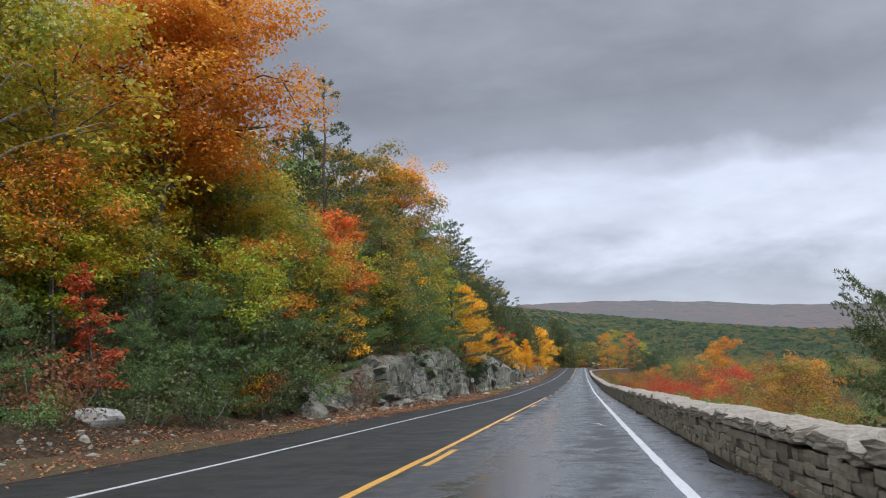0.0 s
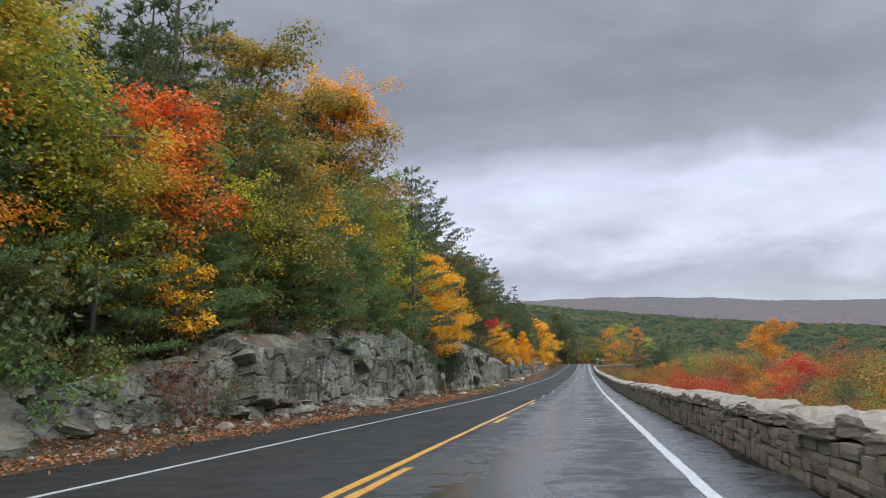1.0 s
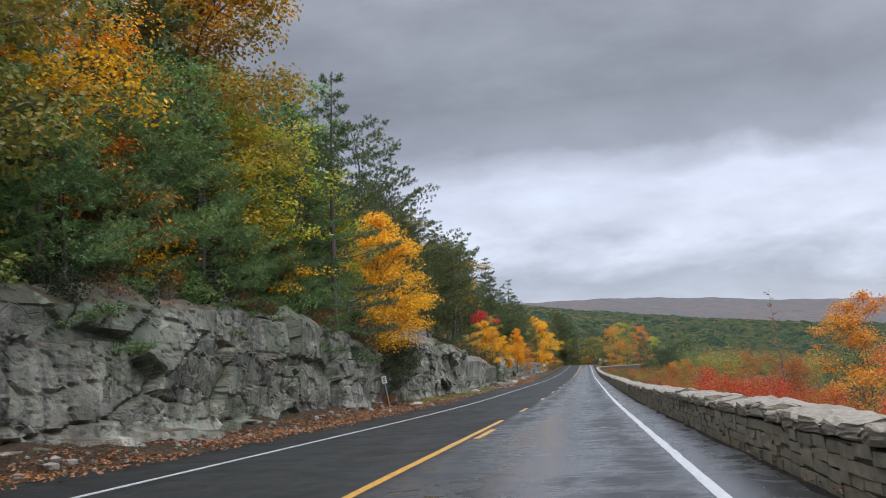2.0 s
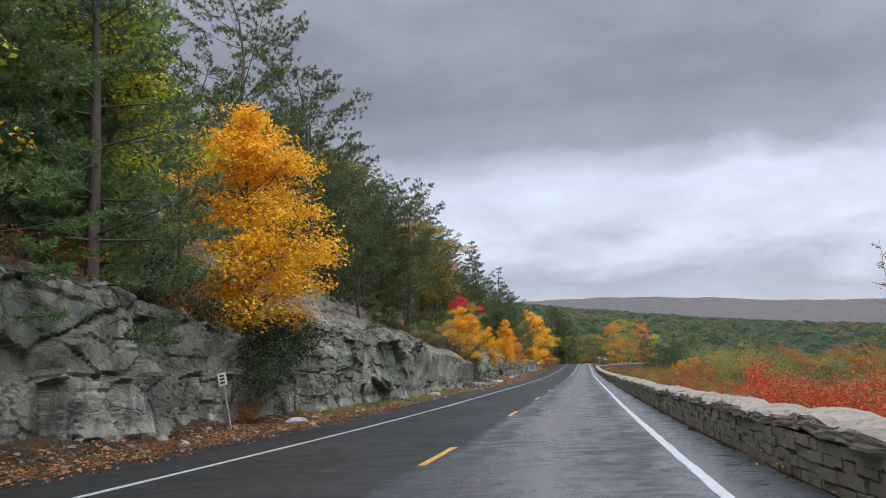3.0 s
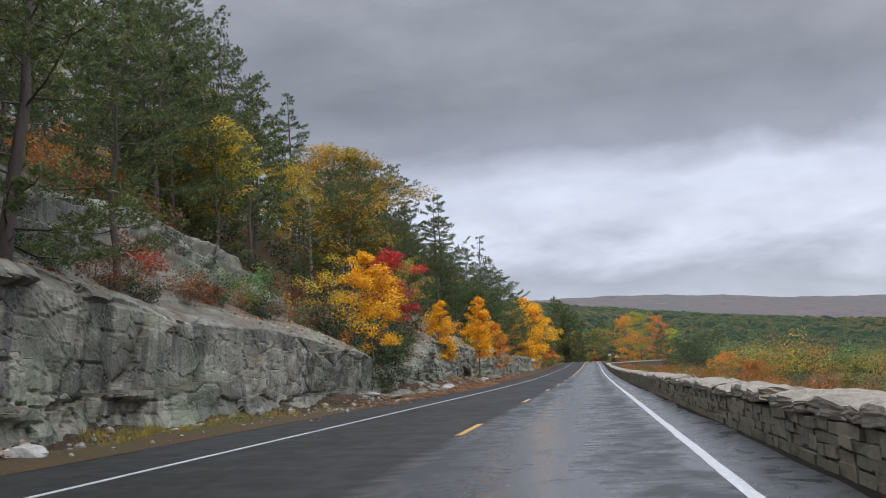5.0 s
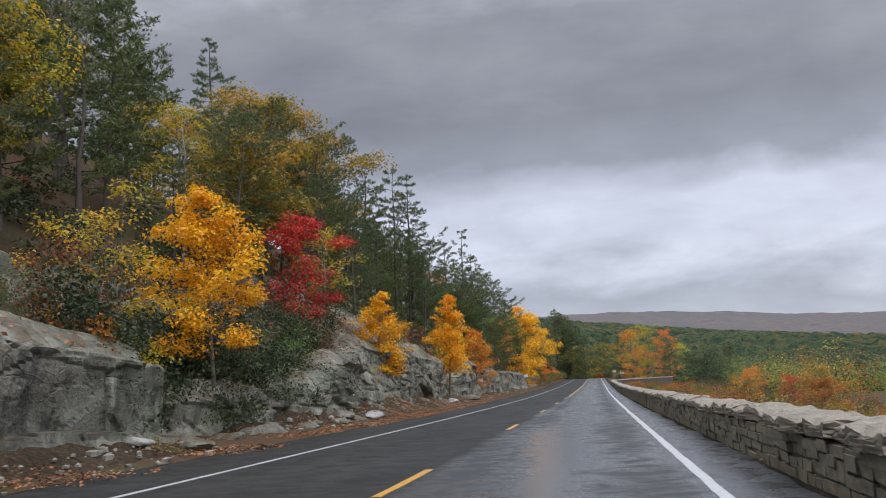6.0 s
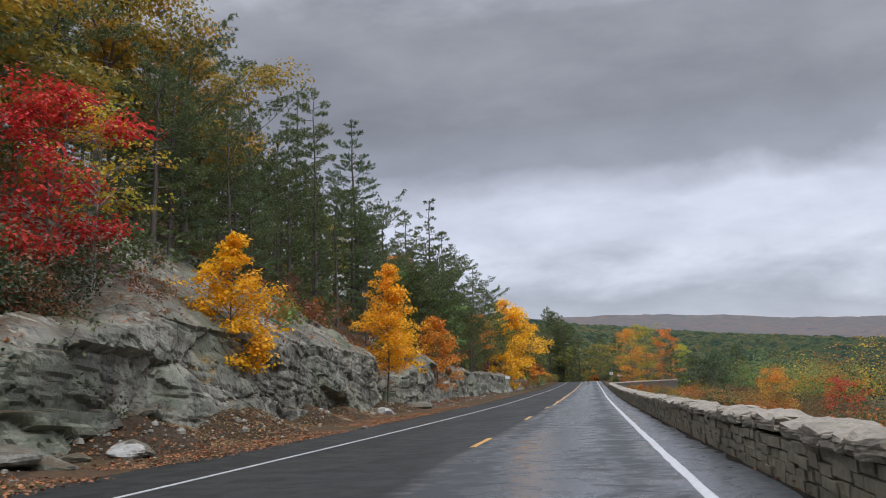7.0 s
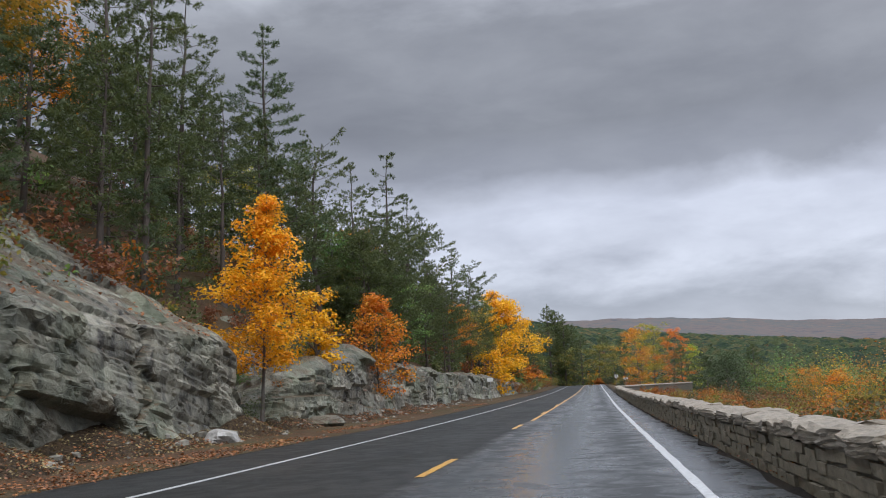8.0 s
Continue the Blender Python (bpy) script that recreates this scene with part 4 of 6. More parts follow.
boulder(3, -11.4, 18.2, (0.75, 0.45, 0.62), "pale weathered boulder lying in brown leaves", PALE_ROCK)
boulder(5, -9.2, 38.3, (0.28, 0.2, 0.3), "small white stone on the gravel verge", COPING)
boulder(8, -10.6, 33.5, (0.8, 0.6, 0.55), "grey boulder at the foot of the bank", ROCK)
boulder(9, -10.4, 41.5, (0.8, 0.6, 0.5), "grey boulder at the foot of the bank", ROCK)
boulder(21, -10.2, 31.0, (1.1, 0.8, 0.9), "grey boulder at the foot of the bank", ROCK)
boulder(12, -9.5, 146, (0.5, 0.35, 0.4), "pale flat rock at the foot of the rocks", PALE_ROCK)
boulder(14, -9.6, 127.5, (0.4, 0.3, 0.25), "pale flat rock at the foot of the rocks", PALE_ROCK)
boulder(15, -9.0, 79.2, (0.55, 0.3, 0.25), "pale flat rock at the foot of the rocks", PALE_ROCK)
boulder(17, -9.3, 104.5, (0.45, 0.3, 0.3), "pale flat rock at the foot of the rocks", PALE_ROCK)
boulder(18, -10.3, 171.0, (0.7, 0.5, 0.6), "pale flat rock at the foot of the rocks", PALE_ROCK)
boulder(19, -10.6, 181.0, (0.9, 0.6, 0.8), "grey boulder at the foot of the rocks", ROCK)


def scree(seed, n):
    """Small broken stones along the foot of the cutting."""
    rng = np.random.default_rng(seed)
    kinds = [lump(100 + i, (1, 0.8, 0.9), 0.7, 6, 4) for i in range(6)]
    bits = []
    for i in range(n):
        y = rng.uniform(12, 225)
        fx = float(face_x(y))
        x = fx + abs(rng.normal()) * 0.9 + 0.15
        if x > -7.6:
            continue
        s = rng.uniform(0.03, 0.09) * (1.0 if rng.uniform() < 0.85 else 2.4)
        v, q = kinds[i % 6]
        a = rng.uniform(0, 6.3)
        c, sn = math.cos(a), math.sin(a)
        w = v * s
        w = np.stack([w[:, 0] * c - w[:, 1] * sn, w[:, 0] * sn + w[:, 1] * c, w[:, 2]], 1)
        bits.append((w + [x, y, float(road_z(y)) + max(0.02, float(talus_z(np.array([x]), np.array([y]))[0]))], q))
    v, q = join(bits)
    tagged(new("scree", mesh_of("scree", v, q, mats=[SCREE])), "small broken stones along the foot of the rocks", "scree", kind="stuff")


scree(4, 1500)


def talus():
    """The bank of crumbled rock, grit and leaves against the foot of the cutting."""
    ys, w = np.arange(13, 232, 0.12), np.linspace(0, 1, 14)
    Y, W = np.meshgrid(ys, w, indexing="ij")
    high = bank_high(Y) * (0.4 + 1.2 * soft_noise(Y * 0.45, Y * 0.0, 71))
    X = face_x(Y) - 0.35 + (1.05 + 1.5 * high) * W
    me = mesh_of("talus", np.stack([X + road_x(Y), Y, road_z(Y) + talus_z(X, Y)], -1).reshape(-1, 3), grid_faces(len(ys), len(w))[:, ::-1], mats=[RUBBLE])
    tagged(new("talus", me), "bank of crumbled rock and wet leaves", "rubble", kind="stuff")


talus()


def fallen_leaves(seed, n):
    rng = np.random.default_rng(seed)
    y = rng.uniform(8, 215, n)
    right = rng.uniform(size=n) < 0.02
    fx = face_x(y)
    x = np.where(right, 1.98 - np.abs(rng.normal(size=n)) * 0.12 + 0.05, fx + np.where(y > 128, rng.uniform(0.2, 3.4, n), 1.1 + rng.normal(size=n) * 1.0))
    keep = (x > fx + 0.1) & ((x < -7.0) | right) & (soft_noise(y * 0.35, x * 0.6, 3) > np.where((y > 86) & (y < 127), 0.70, np.where(y < 86, 0.15, 0.45)))
    x, y = x[keep], y[keep]
    pos = np.stack([x, y, road_z(y) + np.where(x > 0, 0.0, np.maximum(0, talus_z(x, y))) + 0.025 + rng.uniform(0, 0.03, len(x))], 1)
    v, q = leaf_cards(rng, pos, unit(rng.normal(size=(len(x), 3)) * 0.35 + [0, 0, 1.0]), np.where(x > 0, 0.05, 0.07))
    tagged(new("fallen_leaves", mesh_of("fallen_leaves", v, q, mats=[LEAF["litter"]])), "wet rust-brown fallen leaves on the verge", "leaves", kind="stuff")


fallen_leaves(6, 52000)


def foot_grass(seed, n):
    """Tufts of yellow-green grass along the foot of the rocks."""
    rng = np.random.default_rng(seed)
    ty = rng.uniform(80, 128, n)
    ty = ty[soft_noise(ty * 0.4, ty * 0.0, 12) > 0.42]
    tx = face_x(ty) + rng.uniform(0.25, 1.1, len(ty))
    blades = 16
    root = np.repeat(np.stack([tx, ty, road_z(ty) + np.maximum(0, talus_z(tx, ty))], 1), blades, axis=0) + rng.normal(size=(len(ty) * blades, 3)) * [0.07, 0.07, 0]
    up = unit(rng.normal(size=root.shape) * 0.45 + [0, 0, 1.0]) * rng.uniform(0.10, 0.28, (len(root), 1))
    side = unit(np.cross(up, rng.normal(size=root.shape))) * 0.008
    v = np.stack([root - side, root + side, root + up], 1).reshape(-1, 3)
    tagged(new("verge_grass", mesh_of("verge_grass", v, tris=np.arange(len(v)).reshape(-1, 3), mats=[LEAF["olive"]])), "dull olive grass tufts along the foot of the rocks", "grass", kind="stuff")


foot_grass(17, 420)


def pale_litter(seed, n):
    rng = np.random.default_rng(seed)
    y = rng.uniform(149, 182, n)
    x = face_x(y) + rng.uniform(-0.2, 1.9, n)
    z = road_z(y) + talus_z(x, y) + 0.02
    v, q = leaf_cards(rng, np.stack([x, y, z], 1), unit(rng.normal(size=(n, 3)) * 0.5 + [0, 0, 1.0]), 0.055)
    tagged(new("pale_litter", mesh_of("pale_litter", v, q, mats=[LEAF["straw"]])), "pale yellow-brown dead leaves and grass on the rubble", "leaves", kind="stuff")


pale_litter(15, 7000)


def ledge_litter(seed, n):
    """Leaves and bits lying on the ledges of the cutting."""
    rg = np.random.default_rng(seed)
    pts = np.concatenate(LEDGE)
    pts = pts[rg.integers(0, len(pts), n)] + rg.normal(size=(n, 3)) * [0.05, 0.05, 0.0]
    pts = pts[(soft_noise(pts[:, 1] * 0.5, pts[:, 0] * 0.9, 9) > 0.45)]
    v, q = leaf_cards(rg, pts + [0, 0, 0.02], unit(rg.normal(size=(len(pts), 3)) * 0.4 + [0.4, 0, 1.0]), 0.12)
    tagged(new("ledge_leaves", mesh_of("ledge_leaves", v, q, mats=[LEAF["litter"]])), "fallen brown leaves caught on the rock ledges", "leaves", kind="stuff")


ledge_litter(8, 9000)

for n in range(16):
    yy = 129.0 + n * 1.15 + 0.4 * math.sin(n * 2.7)
    s = 0.35 + 0.45 * float(cell_random(np.array([n]), np.array([4]), np.array([9]))[0])
    xx = float(face_x(yy)) + 0.3 + 0.9 * float(cell_random(np.array([n]), np.array([5]), np.array([2]))[0])
    boulder(40 + n, xx, yy, (s, 0.7 * s, 0.55 * s), "flat grey rock lying in wet leaf litter", ROCK)

# ---- the dry-stone parapet ----


def stone_block(rng, lx, ly, lz, chip=0.02, cuts=2):
    """A roughly squared stone: corners knocked off, faces uneven."""
    xs, ys, zs = (np.linspace(-0.5, 0.5, cuts + 1) for _ in range(3))
    v, q, index = [], [], {}

    def corner(i, j, k):
        if (i, j, k) not in index:
            p = np.array([xs[i], ys[j], zs[k]])
            edge = np.sum(np.abs(p) > 0.49)
            p = p * (1 - 0.07 * (edge == 3) - 0.03 * (edge == 2)) * [lx, ly, lz] + rng.normal(size=3) * chip
            index[(i, j, k)] = len(v)
            v.append(p)
        return index[(i, j, k)]

    n = cuts
    for a in range(n):
        for b in range(n):
            for s in (0, n):
                f1 = [corner(s, a, b), corner(s, a + 1, b), corner(s, a + 1, b + 1), corner(s, a, b + 1)]
                f2 = [corner(a, s, b), corner(a, s, b + 1), corner(a + 1, s, b + 1), corner(a + 1, s, b)]
                f3 = [corner(a, b, s), corner(a + 1, b, s), corner(a + 1, b + 1, s), corner(a, b + 1, s)]
                for f in (f1, f2, f3):
                    q.append(f if s else f[::-1])
    return np.array(v), np.array(q)


WALL_X0, WALL_X1 = 2.07, 2.62


def wall_line(s):
    """Middle of the parapet at s metres along it: straight beside the road, then bending away round the lookout."""
    s = np.asarray(s, float)
    t = np.clip(s - 243, 0, None)
    x = np.where(s < 243, 0.0, 0.0) + 9.6 * np.clip(t / 40, 0, 1.2) ** 1.6
    return x, s


def wall_z(s):
    """Foot of the parapet: it follows the road, then stays nearly level round the lookout."""
    return np.where(np.asarray(s) < 250, road_z(s), float(road_z(250.0)) + 0.0075 * (np.asarray(s, float) - 250))


def wall_turn(s):
    return float(wall_line(s + 0.5)[0] - wall_line(s - 0.5)[0])


def parapet():
    wall = empty_at("stone_parapet", Matrix.Translation((2.55, 0, 0)))
    tagged(wall, "long low wall of rough brown stones with pale coping", "stone wall", kind="structure")
    # dark core behind the joints
    ys = np.arange(-14, 293, 1.0)
    dx, _ = wall_line(ys)
    base = wall_z(ys)
    rx = road_x(ys) + dx - 2.55
    core = [np.stack([rx + x, ys, base + z], 1) for x, z in ((WALL_X0 + 0.02, -0.3), (WALL_X0 + 0.02, 0.465), (WALL_X1 - 0.04, 0.465), (WALL_X1 - 0.04, -2.5))]
    part("core", mesh_of("core", np.stack(core, 1).reshape(-1, 3), grid_faces(len(ys), 4)[:, ::-1], mats=[MORTAR]), wall, "dark joints between the stones")
    rng = np.random.default_rng(21)
    shapes = [stone_block(rng, 1, 1, 1, 0.014) for _ in range(14)]
    plainer = [stone_block(rng, 1, 1, 1, 0.022, 1) for _ in range(8)]
    meshes = [mesh_of("stone", v * 1.0, q, mats=[WALL_STONE]) for v, q in shapes]
    caps = []
    for _ in range(12):
        v, q = stone_block(rng, 1, 1, 1, 0.014, 6)
        top = v[:, 2] > 0.3
        a0, a1 = rng.uniform(0, 6.3, 2)
        v[top, 2] += rng.normal(size=top.sum()) * 0.035 + 0.34 * np.cos(v[top, 0] * 2.6) - 0.22 + 0.16 * np.sin(v[top, 1] * 5 + a0) + 0.10 * np.sin(v[top, 0] * 7 + v[top, 1] * 9 + a1)
        front = v[:, 0] < -0.4
        v[front, 0] += 0.04 * np.sin(v[front, 1] * 8 + a1)
        caps.append((v, q))
    cap_meshes = [mesh_of("coping_stone", v, q, mats=[COPING]) for v, q in caps]
    rest, cap_rest, n_single, n_cap = [], [], 0, 0

    # courses of face stones
    for row, (z0, z1) in enumerate(((-0.06, 0.11), (0.11, 0.23), (0.23, 0.345), (0.345, 0.465))):
        y = -12.0 + row * 0.17
        while y < 292:
            ln = rng.uniform(0.22, 0.62)
            hh = z1 - z0
            tall = rng.uniform() < 0.10 and row in (0, 1, 2)
            yc = y + ln / 2
            dxx, _ = wall_line(yc)
            slope = float(wall_z(yc + 0.5) - wall_z(yc - 0.5))
            zc = float(wall_z(yc)) + (z0 + z1) / 2 + rng.normal() * 0.012 + (0.05 if tall else 0)
            xc = float(road_x(yc)) + float(dxx) + WALL_X0 + 0.10 + rng.normal() * 0.009 - 2.55
            m = Matrix.LocRotScale((xc, yc, zc), Euler((slope + rng.normal() * 0.018, rng.normal() * 0.02, rng.normal() * 0.02 - math.atan(wall_turn(yc)))), (0.24, ln * 0.985 * math.hypot(1, wall_turn(yc)), hh * (1.3 if tall else 0.965)))
            k = int(rng.integers(0, 14))
            if 9 < yc < 33 and n_single < 300:
                ob = part("stone", meshes[k], wall)
                ob.matrix_basis = m
                n_single += 1
            else:
                v, q = shapes[k] if yc < 20 else plainer[k % 8]
                a = np.array(m)
                rest.append((v @ a[:3, :3].T + a[:3, 3], q))
            y += ln
    # coping
    y = -12.0
    while y < 292:
        ln = rng.uniform(0.6, 1.5)
        yc = y + ln / 2
        dxx, _ = wall_line(yc)
        slope = float(wall_z(yc + 0.5) - wall_z(yc - 0.5))
        th = rng.uniform(0.135, 0.19)
        zc = float(wall_z(yc)) + 0.485 + th / 2
        xc = float(road_x(yc)) + float(dxx) + (WALL_X0 + WALL_X1) / 2 - 0.02 + rng.normal() * 0.025 - 2.55
        m = Matrix.LocRotScale((xc, yc, zc), Euler((slope + rng.normal() * 0.014, rng.normal() * 0.04, rng.normal() * 0.02 - math.atan(wall_turn(yc)))), (0.61 * rng.uniform(0.94, 1.07), ln * 1.01 * math.hypot(1, wall_turn(yc)), th))
        k = int(rng.integers(0, 12))
        if 5 < yc < 240 and n_cap < 300:
            ob = part("coping_stone", cap_meshes[k], wall)
            ob.matrix_basis = m
            n_cap += 1
        else:
            v, q = caps[k]
            a = np.array(m)
            cap_rest.append((v @ a[:3, :3].T + a[:3, 3], q))
        y += ln
    v, q = join(rest)
    tagged(part("stonework", mesh_of("stonework", v, q, mats=[WALL_STONE]), wall, "rough squared brown-grey wall stones"), kind="stuff")
    v, q = join(cap_rest)
    tagged(part("coping", mesh_of("coping", v, q, mats=[COPING]), wall, "uneven pale coping stones"), kind="stuff")


parapet()

# ---- signs ----


def box_mesh(name, size, mat, at=(0, 0, 0)):
    bm = bmesh.new()
    bmesh.ops.create_cube(bm, size=1.0)
    bmesh.ops.scale(bm, vec=size, verts=bm.verts)
    bmesh.ops.bevel(bm, geom=bm.edges[:], offset=min(size) * 0.18, segments=1, affect="EDGES")
    bmesh.ops.translate(bm, vec=at, verts=bm.verts)
    me = bpy.data.meshes.new(name)
    bm.to_mesh(me)
    bm.free()
    me.materials.append(mat)
    return me


def marker_post(x, y, height, lean, plate, plate_mat, label, bars=True):
    root = empty_at("road_sign", Matrix.Translation((x, y, float(land(x, y)) + 0.02)) @ Euler((0, lean, 0)).to_matrix().to_4x4())
    tagged(root, label, "road sign")
    part("post", box_mesh("post", (0.05, 0.035, height + 0.2), STEEL, (0, 0, height / 2 - 0.1)), root, "galvanised steel post")
    p = part("plate", box_mesh("plate", (plate[0], 0.012, plate[1]), plate_mat, (0, -0.03, height - plate[1] / 2 + 0.04)), root)
    if bars:
        for i in (-1, 0, 1):
            part("bar", box_mesh("bar", (plate[0] * 0.55, 0.006, plate[1] * 0.14), SIGN_DARK, (0, -0.042, height - plate[1] / 2 + 0.04 + i * plate[1] * 0.27)), p)


marker_post(-9.6, 75.8, 1.45, -0.17, (0.24, 0.34), SIGN_WHITE, "leaning steel post with small white marker plate")
marker_post(4.7, 339.7, 2.4, 0.0, (0.75, 0.6), SIGN_WHITE, "white roadside sign on a steel post")
marker_post(6.6, 338.0, 2.2, 0.0, (0.9, 0.35), SIGN_WHITE, "white roadside sign on a steel post")
marker_post(-9.5, 226.0, 2.0, 0.0, (0.55, 0.35), SIGN_WHITE, "white roadside sign on a steel post", False)

# ---- trees on the hillside ----
LABELS = {
    "flame": "slender maple with orange-red autumn leaves",
    "bronze": "oak with bronze and orange leaves",
    "yellow": "maple with golden yellow autumn leaves", "amber": "young maple with amber and orange autumn leaves", "orange": "maple with dull orange autumn leaves",
    "rust": "small tree with rust-brown autumn leaves", "red": "slender maple with crimson autumn leaves", "scarlet": "small maple with scarlet autumn leaves",
    "turning": "oak with green leaves turning yellow", "lime": "maple with yellow-green turning leaves", "olive": "oak with olive and bronze leaves", "green": "green broadleaf tree among pines",
    "far_green": "dark green broadleaf tree below the road", "far_olive": "dull olive broadleaf tree below the road"}


def broadleaf(seed, x, y, top, radius, mat, leaves, leaf, base=None, crown=0.25, pointed=0.6, gaps=0.25, trunk=0.16, bark=BARK, stems=1, lean=(0, 0), label="", boughs=15):
    z = float(land(x, y)) if base is None else base
    h = top - z
    if -25 < x < 0 and y < 70 or 0 < x < 20 and y < 180:
        leaves, leaf = int(leaves * 1.8), leaf * 0.74
    me = broadleaf_meshes(seed, h, h * crown, radius, leaves, leaf, pointed, gaps, mat, bark, trunk, stems, lean, boughs)
    return plant("broadleaf_tree", me, x, y, z - 0.05, 1.0, 0.0, label or LABELS[mat], "tree", "trees beside the road")


# the ones that stand out along the cutting
broadleaf(1, -16.2, 28.6, 18.6, 4.6, "orange", 30000, 0.215, crown=0.36, pointed=0.55, gaps=0.1, trunk=0.34, lean=(1.5, 0.3), boughs=24, label="tall maple with dull orange leaves and grey trunk")
broadleaf(2, -13.0, 41.8, 10.9, 2.4, "flame", 4500, 0.19, crown=0.35, pointed=0.3, gaps=0.3)
broadleaf(3, -11.6, 40.2, 5.4, 1.2, "yellow", 1600, 0.15, crown=0.25)
broadleaf(4, -13.6, 51.8, 17.4, 3.4, "bronze", 7000, 0.22, crown=0.35, pointed=0.3, gaps=0.3, trunk=0.2)
broadleaf(5, -13.2, 63.5, 18.4, 4.0, "bronze", 12000, 0.22, crown=0.3, pointed=0.4, gaps=0.15, trunk=0.24)
broadleaf(6, -14.2, 62.3, 18.8, 3.0, "amber", 5000, 0.21, crown=0.68, pointed=0.2, gaps=0.2, trunk=0.16)
broadleaf(7, -12.4, 53.2, 9.5, 2.2, "yellow", 2600, 0.18, crown=0.5, gaps=0.4)
broadleaf(8, -14.0, 36.5, 12.5, 3.2, "turning", 7500, 0.2, crown=0.3, gaps=0.2, bark=PALE_BARK)
broadleaf(9, -10.9, 80.6, 10.9, 2.7, "yellow", 27000, 0.125, crown=0.06, pointed=0.75, gaps=0.0, base=2.1, trunk=0.13, boughs=40)
broadleaf(10, -11.3, 134.9, 8.2, 1.65, "yellow", 10500, 0.12, crown=0.3, pointed=0.95, gaps=0.3, trunk=0.085, boughs=18)
broadleaf(11, -13.7, 149.4, 10.6, 2.1, "red", 5200, 0.14, crown=0.12, pointed=0.7, gaps=0.3, trunk=0.07, stems=2)
broadleaf(66, -13.0, 150.2, 9.6, 1.7, "turning", 1300, 0.13, crown=0.35, pointed=0.5, gaps=0.35, trunk=0.05, stems=2, bark=PALE_BARK)
broadleaf(60, -12.0, 103.6, 6.6, 0.9, "turning", 520, 0.09, crown=0.3, gaps=0.3, trunk=0.03, stems=2, label="sparse sapling with small yellow leaves on the rock")
broadleaf(12, -12.4, 131.0, 7.6, 1.8, "turning", 2600, 0.11, crown=0.15, gaps=0.4, trunk=0.05, stems=2, label="sparse young tree with small yellow leaves")
broadleaf(13, -12.1, 156.7, 6.9, 1.35, "yellow", 6500, 0.14, crown=0.05, pointed=0.9, gaps=0.0, trunk=0.06, boughs=28)
broadleaf(14, -11.6, 177.3, 9.2, 1.7, "amber", 11000, 0.13, crown=0.22, pointed=0.9, gaps=0.15, trunk=0.08, boughs=26)
broadleaf(15, -12.2, 185.5, 6.6, 1.5, "yellow", 2600, 0.18, crown=0.2, pointed=0.7)
broadleaf(16, -11.8, 194.2, 7.4, 1.9, "orange", 5000, 0.16, crown=0.12, pointed=0.8, gaps=0.1, trunk=0.08, boughs=24)
broadleaf(17, -12.6, 263.0, 14.2, 4.0, "yellow", 5000, 0.34, crown=0.08, pointed=0.6, gaps=0.1)
broadleaf(18, -13.6, 274.0, 17.2, 4.6, "yellow", 5200, 0.36, crown=0.1, pointed=0.5, gaps=0.1)
broadleaf(19, -11.8, 248.0, 6.5, 2.6, "yellow", 2200, 0.28, crown=0.08)
broadleaf(20, -22.0, 136.0, 16.0, 3.6, "turning", 12000, 0.16, crown=0.35, pointed=0.2, gaps=0.3)
broadleaf(21, -21.6, 163.0, 22.0, 4.8, "bronze", 17000, 0.20, crown=0.35, pointed=0.2, gaps=0.12, trunk=0.26)
broadleaf(22, -20.5, 172.0, 21.0, 4.4, "bronze", 13000, 0.20, crown=0.35, pointed=0.2, gaps=0.15, trunk=0.24)
broadleaf(24, -17.6, 150.5, 14.5, 3.2, "bronze", 5500, 0.23, crown=0.3, gaps=0.2)
broadleaf(29, -19.2, 148.0, 15.5, 1.6, "olive", 60, 0.2, crown=0.3, pointed=0.3, gaps=0.6, bark=PALE_BARK, trunk=0.14, boughs=8, label="dead bare tree with pale grey trunk")
broadleaf(25, -24.5, 137.0, 15.5, 2.4, "rust", 3500, 0.22, crown=0.3, gaps=0.2)
broadleaf(26, -12.6, 20.6, 5.6, 0.75, "scarlet", 1100, 0.15, crown=0.2, pointed=0.6, gaps=0.3, trunk=0.05)
broadleaf(27, -17.0, 20.5, 15.5, 3.6, "turning", 7000, 0.2, crown=0.3, gaps=0.2, bark=PALE_BARK)
for n, (x, y, h, m) in enumerate(((-19.0, 31.5, 8.0, "lime"), (-17.8, 25.0, 6.0, "turning"), (-20.5, 27.5, 8.5, "turning"), (-18.0, 34.5, 6.5, "orange"), (-21.0, 23.0, 9.0, "orange"), (-17.0, 31.0, 5.0, "yellow"), (-16.5, 37.5, 6.5, "turning"), (-15.0, 21.5, 4.5, "lime"), (-15.8, 18.8, 5.0, "turning"), (-17.2, 25.6, 5.0, "lime"),
                                  (-15.5, 47.0, 7.0, "orange"), (-14.5, 57.5, 7.0, "amber"), (-14.0, 50.0, 6.0, "orange"))):
    broadleaf(190 + n, x, y, float(land(x, y)) + h, 0.36 * h, m, 3200, 0.17, crown=0.15, pointed=0.3, gaps=0.15, trunk=0.07)
for n, (x, y, h, m) in enumerate(((-12.0, 45.5, 5.0, "turning"), (-11.6, 54.5, 4.2, "orange"), (-11.8, 60.5, 5.5, "turning"), (-11.7, 66.0, 4.0, "yellow"), (-12.2, 57.5, 7.0, "green"))):
    broadleaf(210 + n, x, y, float(land(x, y)) + h, 0.4 * h, m, 1700, 0.14, crown=0.2, pointed=0.3, gaps=0.35, trunk=0.05, stems=2)
